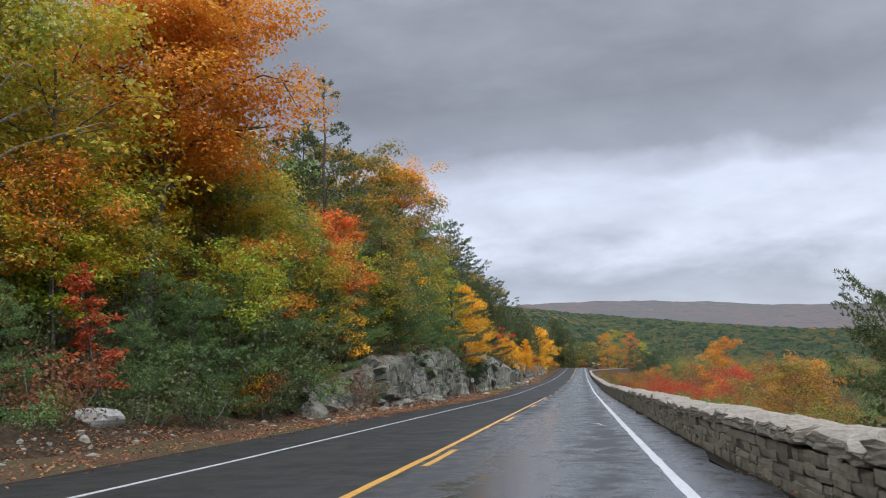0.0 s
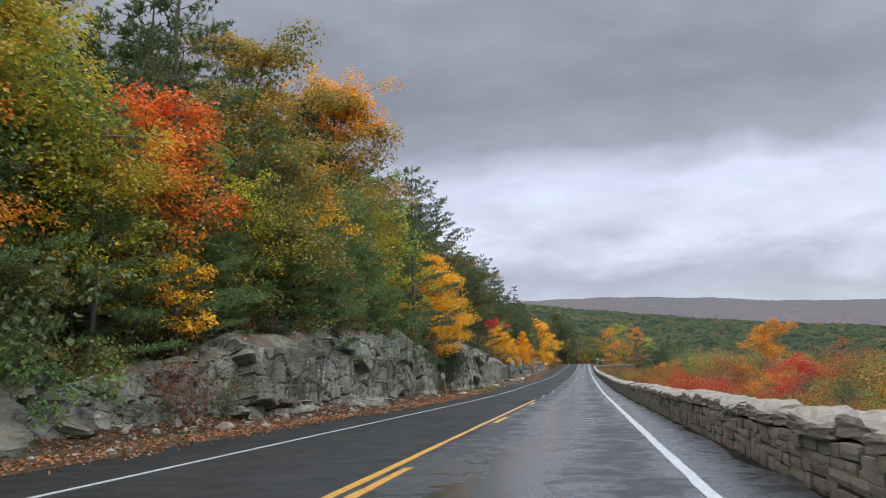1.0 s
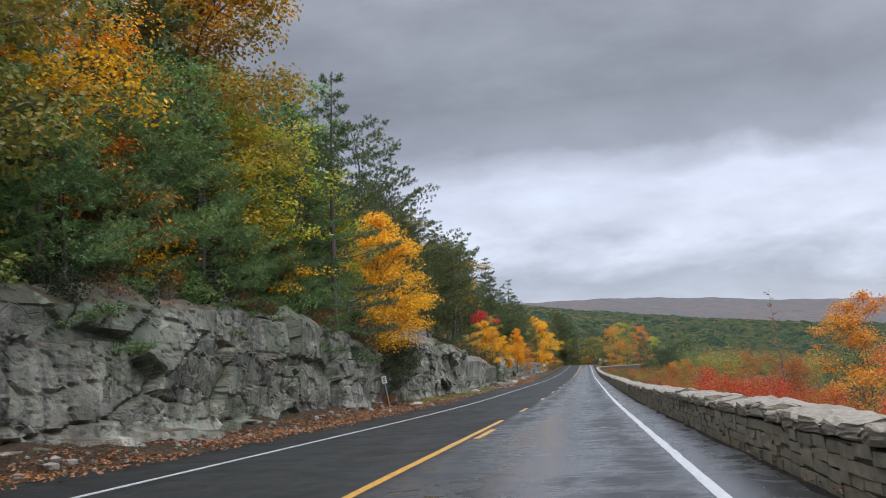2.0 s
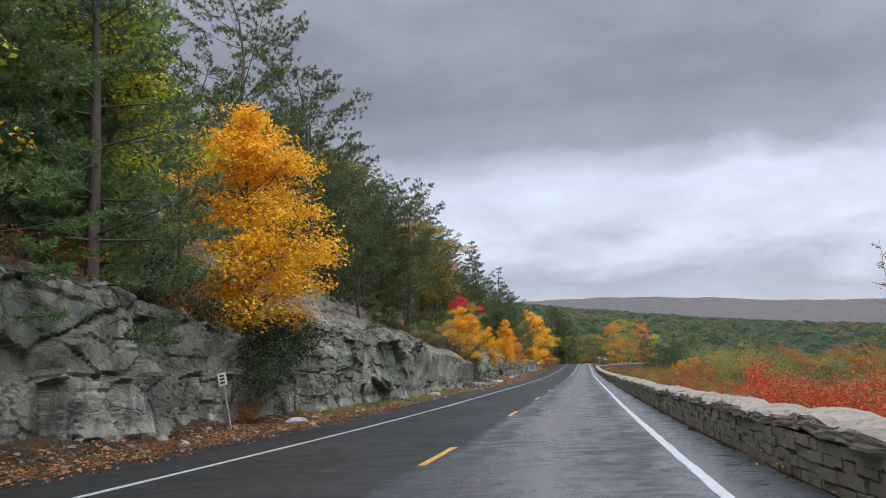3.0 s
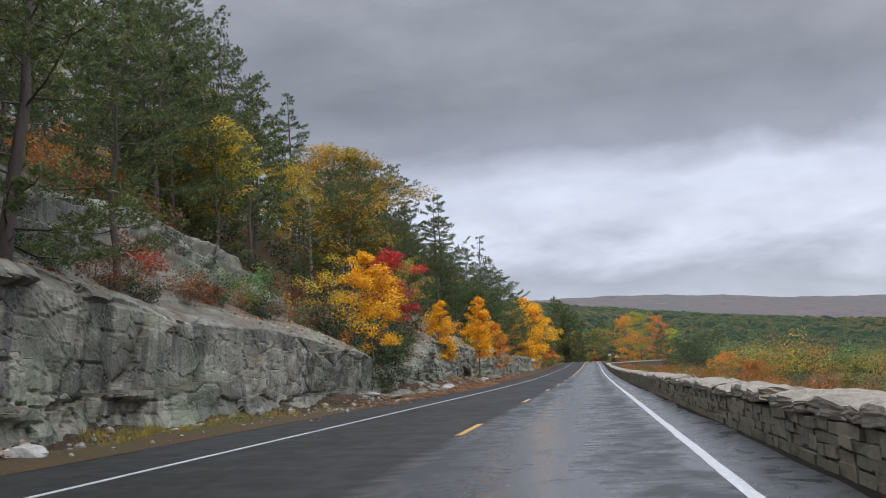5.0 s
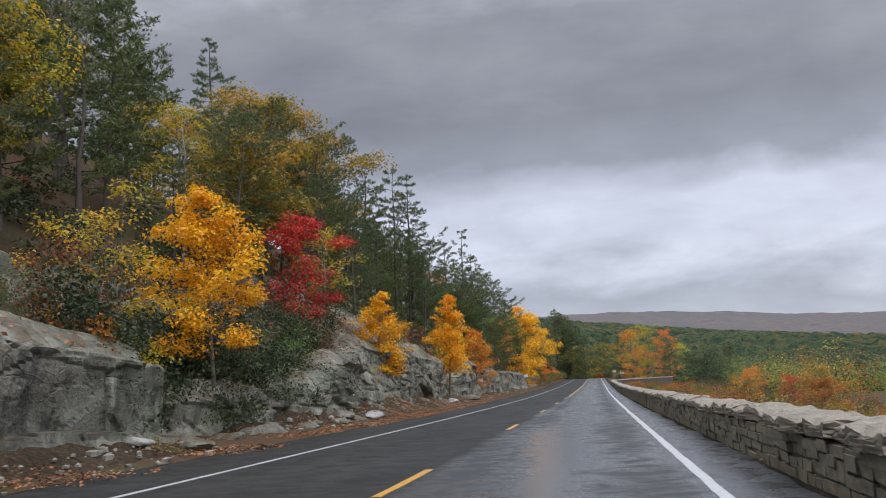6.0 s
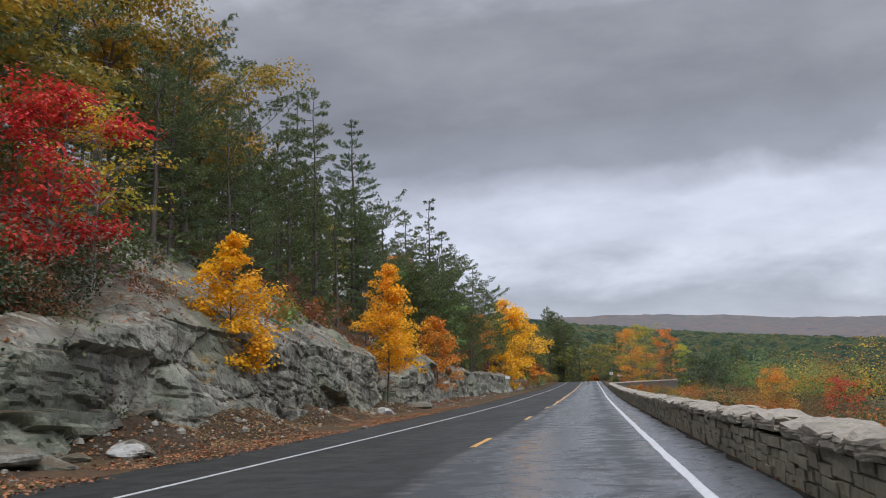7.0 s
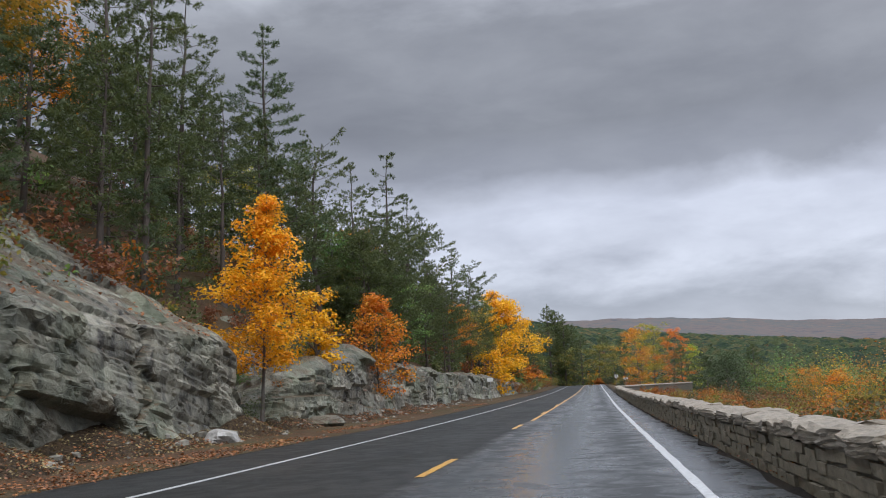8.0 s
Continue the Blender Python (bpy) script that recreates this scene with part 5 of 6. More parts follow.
for n, (x, y, h, m) in enumerate(((-13.2, 33.6, 7.5, "turning"), (-14.4, 24.4, 6.0, "turning"), (-13.9, 37.0, 7.0, "green"), (-17.5, 33.0, 9.0, "orange"), (-12.6, 31.0, 6.0, "orange"), (-12.3, 27.6, 5.5, "lime"), (-12.4, 39.0, 6.5, "orange"), (-14.4, 21.0, 7.0, "orange"), (-14.8, 23.0, 6.0, "lime"))):
    broadleaf(230 + n, x, y, float(land(x, y)) + h, 0.33 * h, m, 3000, 0.15, crown=0.4, pointed=0.3, gaps=0.15, trunk=0.06)
broadleaf(28, -17.5, 35.0, 15.0, 3.2, "turning", 6000, 0.2, crown=0.25, gaps=0.2)

# pines: a few built kinds, set again and again
PINES = [pine_meshes(41, 13.0, 2.6, 3.3, 0.165, cone=0.5, tufts=11, blades=17, gaps=0.22, crook=1.1, space=0.95, wide=0.115), pine_meshes(42, 14.0, 2.2, 3.2, 0.165, cone=0.9, tufts=10, blades=16, gaps=0.14, crook=0.4, space=0.92, wide=0.115),
         pine_meshes(43, 12.0, 0.4, 3.6, 0.16, mat="blue_pine", cone=0.8, tufts=12, blades=14, gaps=0.06, space=0.68, wide=0.11), pine_meshes(44, 14.0, 5.5, 2.9, 0.165, cone=0.5, tufts=11, blades=17, gaps=0.2, crook=0.6, space=0.95, wide=0.115)]
BACK_PINES = [pine_meshes(51, 13.0, 2.8, 3.5, 0.36, cone=0.5, tufts=7, blades=7, gaps=0.2, crook=0.8, space=1.0, wide=0.15), pine_meshes(52, 14.0, 3.0, 3.3, 0.36, cone=0.9, tufts=7, blades=7, gaps=0.12, space=0.95, wide=0.15)]
WHITE_PINE = pine_meshes(45, 15.0, 2.0, 3.5, 0.165, mat="white_pine", cone=1.0, tufts=15, blades=15, gaps=0.05, space=0.95, wide=0.11)
YOUNG_PINE = pine_meshes(47, 12.0, 0.4, 3.5, 0.27, cone=0.8, tufts=7, blades=7, gaps=0.06, space=0.74, wide=0.14)
THIN_PINE = pine_meshes(46, 13.5, 7.0, 2.0, 0.16, cone=0.8, tufts=11, blades=15, gaps=0.2, trunk=0.13, wide=0.10)
BUSHY_PINE = pine_meshes(48, 5.0, 0.1, 2.1, 0.13, mat="blue_pine", cone=0.8, tufts=12, blades=12, gaps=0.12, trunk=0.07, space=0.62, wide=0.12)
FULL_PINE = pine_meshes(49, 8.0, 0.2, 4.2, 0.18, mat="pine", cone=0.5, tufts=14, blades=13, gaps=0.03, trunk=0.13, crook=0.7, space=0.42, wide=0.12)
PINE_LABEL = ["crooked pitch pine with dark green needles", "tall dark green pine with straight trunk", "dense dark green pine boughed to the ground", "tall pine with bare lower trunk"]


def pine(kind, x, y, top, turn, label="", base=None):
    if kind == 2 and y > 90:
        kind = 6
    meshes, nominal = (YOUNG_PINE, 12.0) if kind == 6 else ((PINES[kind], (13.0, 14.0, 12.0, 14.0)[kind]) if kind < 4 else (WHITE_PINE, 15.0) if kind == 4 else (THIN_PINE, 13.5))
    z = float(land(x, y)) - 0.1 if base is None else base
    if kind == 2 and top - z < 6.0:
        meshes, nominal = BUSHY_PINE, 5.0
    if kind == 7:
        meshes, nominal = FULL_PINE, 8.0
    text = label or (PINE_LABEL[2] if kind == 6 else PINE_LABEL[kind] if kind < 4 else "feathery white pine with layered boughs" if kind == 4 else "thin pine with sparse upper boughs")
    plant("pine_tree", meshes, x, y, z, (top - z) / nominal, turn, text, "pine tree", "pines on the hillside")


for k, x, y, top in ((1, -13.8, 45.0, 19.0), (2, -11.5, 48.5, 11.5), (4, -10.9, 71.3, 15.4), (2, -11.2, 68.0, 11.5), (2, -10.9, 58.5, 9.5), (0, -12.6, 91.0, 16.2), (0, -11.3, 106.4, 13.7), (1, -13.4, 100.0, 15.2), (7, -13.0, 103.0, 11.5),
                     (0, -10.9, 94.3, 9.0), (5, -15.3, 175.5, 19.6), (4, -17.7, 193.2, 23.3), (1, -16.0, 212.6, 20.8), (0, -23.3, 185.0, 26.0), (1, -22.0, 191.0, 25.0), (0, -19.5, 168.0, 20.5), (4, -29.2, 172.0, 30.8), (0, -32.7, 164.2, 31.2),
                     (4, -13.5, 74.0, 17.0), (0, -13.6, 85.0, 17.8), (2, -13.0, 97.5, 13.0), (0, -14.0, 107.5, 14.0), (0, -12.5, 112.5, 11.0), (0, -12.2, 104.5, 13.2), (1, -13.4, 93.5, 15.5), (2, -12.0, 73.5, 12.5),
                     (0, -20.0, 128.0, 20.0), (3, -22.5, 131.0, 23.0), (0, -24.5, 136.5, 24.0), (1, -26.5, 140.0, 25.5), (3, -25.5, 147.0, 26.0), (0, -28.0, 151.0, 28.0), (0, -19.5, 133.0, 15.0),
                     (0, -17.0, 200.0, 18.0), (1, -16.6, 206.0, 18.3), (0, -15.6, 217.5, 16.5), (0, -18.5, 222.0, 18.5), (7, -14.8, 204.0, 12.5)):
    pine(k, x, y, top, x * 7 + y)
for k, x, y, top in ((1, -15.6, 221.0, 18.8), (0, -15.2, 230.0, 18.0), (1, -15.4, 240.0, 17.6), (0, -15.0, 250.0, 17.0), (2, -15.2, 259.0, 16.4), (1, -15.6, 281.0, 17.0),
                     (2, -14.6, 292.0, 14.5), (2, -14.4, 303.0, 13.0), (2, -14.0, 316.0, 12.0), (2, -15.0, 330.0, 13.0)):
    pine(k, x, y, top, x * 7 + y)

for x, y, h in ((-12.0, 27.4, 4.6), (-12.3, 30.4, 5.2), (-12.6, 33.6, 5.6), (-12.0, 36.6, 4.6), (-13.2, 24.6, 4.2), (-12.4, 21.9, 3.2), (-11.7, 40.5, 3.4), (-11.6, 42.8, 3.8), (-11.8, 45.2, 4.2), (-11.5, 47.3, 3.4), (-11.8, 51.0, 4.4), (-11.7, 55.8, 3.6), (-11.6, 62.8, 3.8)):
    pine(2, x, y, float(land(x, y)) + h, 3 * x + y, "young dark green pine at the edge of the wood")
for x, y, h in ((-12.4, 44.0, 6.5), (-12.0, 49.5, 7.0), (-13.2, 39.5, 7.5), (-12.2, 61.0, 7.5), (-12.1, 66.5, 8.0), (-13.0, 56.0, 7.0)):
    pine(4, x, y, float(land(x, y)) + h, 5 * x + y, "feathery green pine boughed to the ground")
for x, y, h in ((-15.6, 153.5, 5.5), (-16.4, 160.5, 7.0), (-16.0, 168.0, 8.0), (-15.4, 176.0, 7.5), (-15.2, 186.0, 8.0), (-19.5, 147.5, 6.0)):
    pine(4, x, y, float(land(x, y)) + h, 5 * x + y, "feathery green pine boughed to the ground")
for x, y, h in ((-16.8, 146.6, 2.6), (-17.6, 148.6, 2.4), (-18.6, 144.2, 2.6), (-16.0, 149.8, 2.2), (-17.2, 151.5, 2.4)):
    pine(2, x, y, float(land(x, y)) + h, 5 * x + y, "low bushy green pine on the wooded slope")

rng = np.random.default_rng(77)
placed = [(-15.6, 28.4), (-10.2, 80.2), (-11.3, 134.9), (-12.9, 149.4), (-12.1, 156.7), (-11.6, 177.3), (-19.8, 136.0), (-21.6, 163.0)]
# the wood behind, row on row up the slope
BACK = [broadleaf_meshes(61 + i, 11.0, 2.6, 3.4, 4800, 0.20, 0.2, 0.15, m, BARK, 0.17) for i, m in enumerate(("olive", "turning", "green", "orange", "rust", "lime"))]
BACK_MAT = ("olive", "turning", "green", "orange", "rust", "lime")
for row, (dx, gap) in enumerate(((2.6, 3.6), (6.0, 4.4), (10.5, 5.2), (17.5, 6.5), (25.0, 8.0))):
    y = 12.0 + row * 1.7
    while y < 335:
        x = float(face_x(y)) - max(1.7, dx + rng.normal() * 0.9)
        yy = y + rng.normal() * 0.7
        y += gap * rng.uniform(0.7, 1.35) * (1.5 if y > 235 else 0.85 if 105 < y < 200 else 1.0)
        if any((x - a) ** 2 + (yy - b) ** 2 < 3.2 for a, b in placed):
            continue
        if (row == 0 and (78 < yy < 200 or yy < 34)) or (row == 1 and 112 < yy < 147) or (row == 3 and yy < 95) or (row == 4 and not 100 < yy < 215):
            continue
        placed.append((x, yy))
        z = float(land(x, yy))
        h = rng.uniform(7.5, 12.0) * (0.72 if row == 0 else 1.0)
        top = z + h
        if rng.uniform() < (0.0 if yy < 30 else 0.3 if yy < 40 else 0.5 if yy < 75 else 0.92 if yy < 128 and row < 3 else 0.88):
            kind = int(rng.choice([0, 1, 2, 3, 3])) if row else 2
            if row < 1 or (row < 2 and 60 < yy < 215):
                pine(kind, x, yy, top, rng.uniform(0, 6))
            else:
                plant("pine_tree", BACK_PINES[kind % 2], x, yy, z - 0.1, h / (13.0, 14.0)[kind % 2], rng.uniform(0, 6), "dark green pine high on the wooded slope", "pine tree", "pines on the hillside")
        else:
            k = int(rng.choice([0, 1, 1, 2, 2, 5] if yy < 90 else [0, 0, 1, 0, 2, 3]))
            plant("broadleaf_tree", BACK[k], x, yy, z - 0.1, h / 11.0, rng.uniform(0, 6), LABELS[BACK_MAT[k]], "tree", "wood on the hillside")

# half-grown trees that fill the edge of the wood
MID_MAT = ("green", "lime", "olive", "turning")
MID = [broadleaf_meshes(70 + i, 6.0, 0.5, 2.3, 5200, 0.135, 0.4, 0.05, m, BARK, 0.08) for i, m in enumerate(MID_MAT)]
y = 13.5
while y < 80:
    for dx in (2.0, 4.6):
        x, yy = float(face_x(y)) - dx + rng.normal() * 0.5, y + rng.normal() * 0.8
        if (x + 15.6) ** 2 + (yy - 28.4) ** 2 < 3 or (dx < 3 and 18 < yy < 23):
            continue
        if dx < 3 and yy < 31:
            if rng.uniform() < 0.4:
                continue
            pine(2, x, yy, float(land(x, yy)) + rng.uniform(2.6, 4.4), rng.uniform(0, 6), "young dark green pine at the edge of the wood")
            continue
        if rng.uniform() < (0.2 if dx > 3 and yy < 30 else 0.7 if dx < 3 else 0.5):
            pine(2 if dx < 3 else 6, x, yy, float(land(x, yy)) + rng.uniform(4.5, 7.5) * (0.8 if yy < 38 else 1.0), rng.uniform(0, 6), "young dark green pine at the edge of the wood")
        else:
            k = int(rng.choice([0, 2, 2] if yy < 40 else [0, 0, 1, 2, 3]))
            plant("broadleaf_tree", MID[k], x, yy, float(land(x, yy)) - 0.1, rng.uniform(0.75, 1.15) * (0.62 if yy < 38 else 1.0), rng.uniform(0, 6), LABELS[MID_MAT[k]], "tree", "edge of the wood")
    y += 2.9

# undergrowth
SHRUBS = {m: [shrub_meshes(80 + 3 * i + j, 1.8, 1.2, 2100 if m == "laurel" else 1150, 0.088 if m == "laurel" else 0.082, m) for j in range(2)] for i, m in enumerate(("green", "olive", "heath", "rust", "yellow", "scarlet", "lime", "pine", "laurel"))}
SHRUB_LABEL = {"green": "leafy green undergrowth shrub", "olive": "low olive-green undergrowth shrub", "heath": "dark reddish-brown heath shrub", "rust": "low rust-coloured autumn shrub",
               "yellow": "shrub with yellow autumn leaves", "scarlet": "shrub with scarlet autumn leaves", "lime": "low shrub with yellow-green leaves", "pine": "low dark evergreen shrub", "laurel": "dense dark green laurel shrub"}


def shrub(mat, x, y, h, turn, base=None):
    me = SHRUBS[mat][int(turn * 10) % 2]
    z = float(land(x, y)) if base is None else base
    plant("shrub", me, x, y, z, h / 1.8, turn, SHRUB_LABEL[mat], "shrub", "undergrowth", ("stalk", "foliage"))


def thicket(name, spots, mat, seed, label, leaves=260, leaf=0.2):
    """Low growth that nobody could count, in one mesh."""
    rg = np.random.default_rng(seed)
    made = []
    for x, yy, h in spots:
        size = leaf * (0.62 if abs(x) < 16 and yy < 150 else 0.85 if yy < 220 else 1.3)
        n = int(leaves * min(1.6, h / 1.4) * min(2.0, (leaf / size) ** 1.6))
        d = unit(rg.normal(size=(n, 3))) * (rg.uniform(0, 1, (n, 1)) ** 0.4)
        lobes = rg.normal(size=(6, 3)) * [0.45, 0.45, 0.2] * h
        p = lobes[rg.integers(0, 6, n)] + d * [0.36 * h, 0.36 * h, 0.40 * h] + [0, 0, 0.45 * h]
        p[:, 2] = np.maximum(p[:, 2], 0.02)
        v, q = leaf_cards(rg, p + [x, yy, float(land(x, yy))], unit(d * 0.4 + rg.normal(size=(n, 3)) * 0.6 + [0, 0, 0.6]), size, 0.3)
        made.append((v, q))
    v, q = join(made)
    tagged(new(name, mesh_of(name, v, q, mats=[LEAF[mat]])), label, "undergrowth", kind="stuff")


# along the first stretch, where it hides the bank
y = 13.0
while y < 80:
    for dx in (0.5, 1.9, 3.6):
        m = str(rng.choice(["pine", "pine", "green", "pine", "heath", "pine"] if y < 30 else ["green", "olive", "pine", "pine", "green", "heath"]))
        x, yy = float(face_x(y)) - dx + rng.normal() * 0.35, y + rng.normal() * 0.6
        if yy < 42 or dx > 1.2:
            shrub(m, x, yy, rng.uniform(1.3, 2.6) * (1.0 if yy < 44 else 0.7), rng.uniform(0, 6))
    y += 2.1
for m, x, yy, h in (("scarlet", -11.6, 28.8, 2.0), ("yellow", -11.6, 27.6, 1.8), ("pine", -11.5, 30.5, 3.0), ("pine", -11.8, 32.0, 4.0), ("pine", -12.2, 26.0, 4.0),
                    ("yellow", -11.4, 55.5, 2.0), ("scarlet", -14.0, 116.5, 1.5), ("rust", -10.3, 78.4, 0.9), ("pine", -10.7, 79.6, 1.0), ("pine", -10.6, 81.2, 1.1), ("pine", -10.9, 82.6, 1.2), ("pine", -12.0, 139.5, 2.2), ("pine", -12.2, 136.8, 2.0),
                    ("green", -12.3, 143.5, 1.8), ("heath", -12.3, 146.5, 1.6), ("heath", -12.6, 152.0, 1.6), ("yellow", -11.9, 153.3, 1.3), ("pine", -12.0, 158.0, 1.0), ("pine", -12.4, 176.5, 1.6),
                    ("rust", -13.4, 103.0, 1.9), ("yellow", -13.2, 106.0, 2.2), ("pine", -13.0, 109.5, 1.6), ("scarlet", -12.6, 117.5, 1.2), ("olive", -12.8, 121.0, 1.6), ("pine", -13.4, 123.5, 1.8)):
    shrub(m, x, yy, h, x + yy)
for n in range(24):
    yy = 43.0 + n * 1.55
    shrub(("laurel", "heath", "laurel", "rust", "green")[n % 5], float(face_x(yy)) - 0.75 - rng.uniform(0, 0.9), yy, rng.uniform(1.0, 1.9), rng.uniform(0, 6), float(road_z(yy) + face_h(yy)) - 0.2)
for n in range(11):
    yy = 44.5 + n * 3.1
    pine(2, float(face_x(yy)) - 1.3 - rng.uniform(0, 0.7), yy, float(road_z(yy) + face_h(yy)) + rng.uniform(2.6, 4.2), rng.uniform(0, 6), "young dark green pine at the edge of the wood")
for x, yy, h, base in ((-10.1, 79.2, 1.6, 1.5), (-9.95, 80.3, 1.9, 1.6), (-10.0, 81.5, 1.7, 1.9), (-9.8, 78.2, 1.4, 0.9), (-10.3, 82.6, 1.5, 2.2)):
    shrub("laurel", x, yy, h, x + yy, base)
for n in range(26):
    yy = 129.5 + n * 0.72
    m = ("laurel", "laurel", "pine", "laurel", "heath")[n % 5]
    shrub(m, float(face_x(yy)) - 1.3 - 2.4 * rng.uniform(), yy + rng.normal() * 0.3, rng.uniform(1.5, 2.6), rng.uniform(0, 6))
for n in range(24):
    yy = 128.6 + n * 0.78
    shrub(("laurel", "laurel", "pine", "laurel", "laurel")[n % 5], float(face_x(yy)) - rng.uniform(0.5, 1.9), yy, rng.uniform(1.3, 2.4), rng.uniform(0, 6))
for n in range(22):
    yy = 109.0 + n * 1.05
    shrub(("laurel", "pine", "laurel", "heath")[n % 4], -12.2 - rng.uniform(0, 1.4) - (2.6 if n % 4 == 2 else 0), yy, rng.uniform(0.9, 1.9), rng.uniform(0, 6))
for n in range(13):
    yy = 112.0 + n * 2.4
    m = ("pine", "heath", "pine", "pine", "pine", "heath")[n % 6]
    shrub(m, float(face_x(yy)) - rng.uniform(2.2, 3.0), yy + rng.normal() * 0.3, rng.uniform(0.6, 1.2), rng.uniform(0, 6))
for n in range(34):
    yy = 262.0 + n * 2.5
    m = ("pine", "rust", "olive", "heath", "green")[n % 5]
    shrub(m, float(face_x(yy)) + float(road_x(yy)) * (yy > 335) - rng.uniform(-0.6, 1.6), yy, rng.uniform(1.4, 2.8), rng.uniform(0, 6))
for n in range(22):
    yy = 340.0 + 1.6 * n
    shrub(("rust", "laurel", "olive", "laurel", "rust")[n % 5], float(road_x(yy)) + 2.6 + rng.uniform(0, 7.0), yy, rng.uniform(1.3, 2.6), rng.uniform(0, 6))
for n in range(12):
    yy = 262.0 + 2.2 * n
    shrub(("rust", "heath", "rust", "olive")[n % 4], 4.6 + float(wall_line(yy)[0]) * 0.75 + rng.uniform(0.8, 3.4), yy, rng.uniform(1.7, 2.5), rng.uniform(0, 6))
for x, yy, h in ((-13.0, 284.0, 12.0), (-12.4, 295.0, 11.0), (-12.1, 305.0, 10.0), (-11.8, 316.0, 9.5), (-11.6, 327.0, 9.0)):
    pine(6, x, yy, float(land(x, yy)) + h, yy)
for n in range(11):
    yy = 272.0 + n * 7.0
    pine(2, -12.4 - rng.uniform(0, 1.5) + float(road_x(yy)) * (yy > 335), yy, float(land(-13, yy)) + rng.uniform(6.5, 10.0), rng.uniform(0, 6))
for n in range(14):
    yy = 177.5 + n * 1.1
    shrub(("pine", "heath", "green", "rust")[n % 4], float(face_x(yy)) - 1.2 - 1.5 * rng.uniform(), yy, rng.uniform(0.9, 1.7), rng.uniform(0, 6))
spots = {m: [] for m in ("olive", "heath", "rust", "pine", "green", "lime", "laurel")}
y = 78.0
while y < 310:
    for dx in (2.8, 4.4, 6.2, 8.2, 10.5, 13.5):
        if rng.uniform() < (0.12 if dx < 5 and 84 < y < 127 else 0.15 if dx < 8 and 104 < y < 129 else 0.85 if 129 < y < 152 else 0.5 if dx > 5 and 118 < y < 150 else 0.4 if dx < 4 else 0.6):
            m = str(rng.choice(["laurel", "laurel", "heath"] if 129 < y < 150 else ["olive", "heath", "heath", "heath", "rust", "rust", "pine", "green", "pine"]))
            spots[m].append((float(face_x(y)) - dx + rng.normal() * 0.6, y + rng.normal() * 0.7, rng.uniform(0.8, 2.1)))
    y += 2.2 if y < 220 else 4.0
y = 14.0
while y < 80:
    for dx in (6.5, 9.5, 13.0):
        m = str(rng.choice(["olive", "green", "pine", "rust", "lime"]))
        spots[m].append((float(face_x(y)) - dx + rng.normal() * 0.6, y + rng.normal() * 0.7, rng.uniform(1.2, 2.6)))
    y += 2.4
WORDS = {"olive": "olive-green", "heath": "dark red-brown", "rust": "rust-brown", "pine": "dark evergreen", "green": "leafy green", "lime": "yellow-green", "laurel": "dense dark green"}
for n, m in enumerate(spots):
    thicket("undergrowth_" + m, spots[m], m, 300 + n, WORDS[m] + " low growth between the hillside trees")

# ---- beyond the parapet ----
pine(7, 16.5, 42.0, 5.2, 1.0, "bushy green pine beyond the stone wall")
broadleaf(31, 12.7, 77.3, 4.9, 2.1, "orange", 4500, 0.15, crown=0.12, pointed=0.5, gaps=0.3, trunk=0.07, stems=2)
broadleaf(32, 11.4, 67.0, 2.3, 1.7, "red", 3000, 0.13, crown=0.1, pointed=0.3, trunk=0.05, stems=3)
broadleaf(33, 9.4, 40.5, 2.3, 1.8, "bronze", 3600, 0.13, crown=0.1, pointed=0.3, trunk=0.05, stems=3)
broadleaf(34, 12.0, 49.0, 2.6, 2.0, "orange", 3000, 0.14, crown=0.1, pointed=0.3, trunk=0.05, stems=3)
broadleaf(35, 11.0, 86.0, 6.0, 0.9, "rust", 120, 0.12, crown=0.3, pointed=0.9, trunk=0.05, label="bare grey sapling with a few brown leaves")
for i in range(40):
    yy = 66 + i * 1.05 + rng.normal() * 0.4
    shrub("scarlet" if i % 3 else "rust", 8.2 + rng.uniform(0, 3.2), yy, rng.uniform(1.5, 2.3) * (1.3 if yy > 84 else 1.0), rng.uniform(0, 6))
for m, x, yy, h in (("rust", 7.0, 30.0, 1.6), ("olive", 8.5, 33.5, 1.9), ("olive", 10.0, 99.0, 1.9), ("yellow", 9.5, 112.0, 1.6), ("olive", 9.0, 150.0, 1.5), ("rust", 9.0, 205.0, 1.9)):
    shrub(m, x, yy, h, x + yy)
for n, (m, x, yy, h) in enumerate((("rust", 11.0, 45.0, 3.2), ("rust", 13.5, 55.0, 3.8), ("bronze", 14.5, 60.0, 4.2), ("rust", 15.0, 70.0, 4.8), ("bronze", 16.0, 84.0, 4.4), ("rust", 13.0, 92.0, 3.6),
                                   ("rust", 15.0, 104.0, 4.4), ("olive", 12.5, 116.0, 3.2), ("rust", 16.0, 125.0, 4.6), ("olive", 13.0, 139.0, 3.2), ("rust", 12.0, 160.0, 3.0), ("bronze", 15.0, 172.0, 3.8),
                                   ("bronze", 13.5, 196.0, 2.6), ("scarlet", 19.0, 200.0, 3.6), ("orange", 17.0, 214.0, 4.0), ("olive", 20.0, 232.0, 4.0), ("orange", 24.0, 250.0, 5.0))):
    z = float(land(x, yy))
    broadleaf(140 + n, x, yy, z + 1.2 * h, 0.46 * h, m, 2400, 0.14, crown=0.1, pointed=0.4, gaps=0.2, trunk=0.05, stems=3)
spots = {m: [] for m in ("rust", "heath", "olive", "green", "scarlet", "far_rust", "far_olive", "far_green")}
y = 20.0
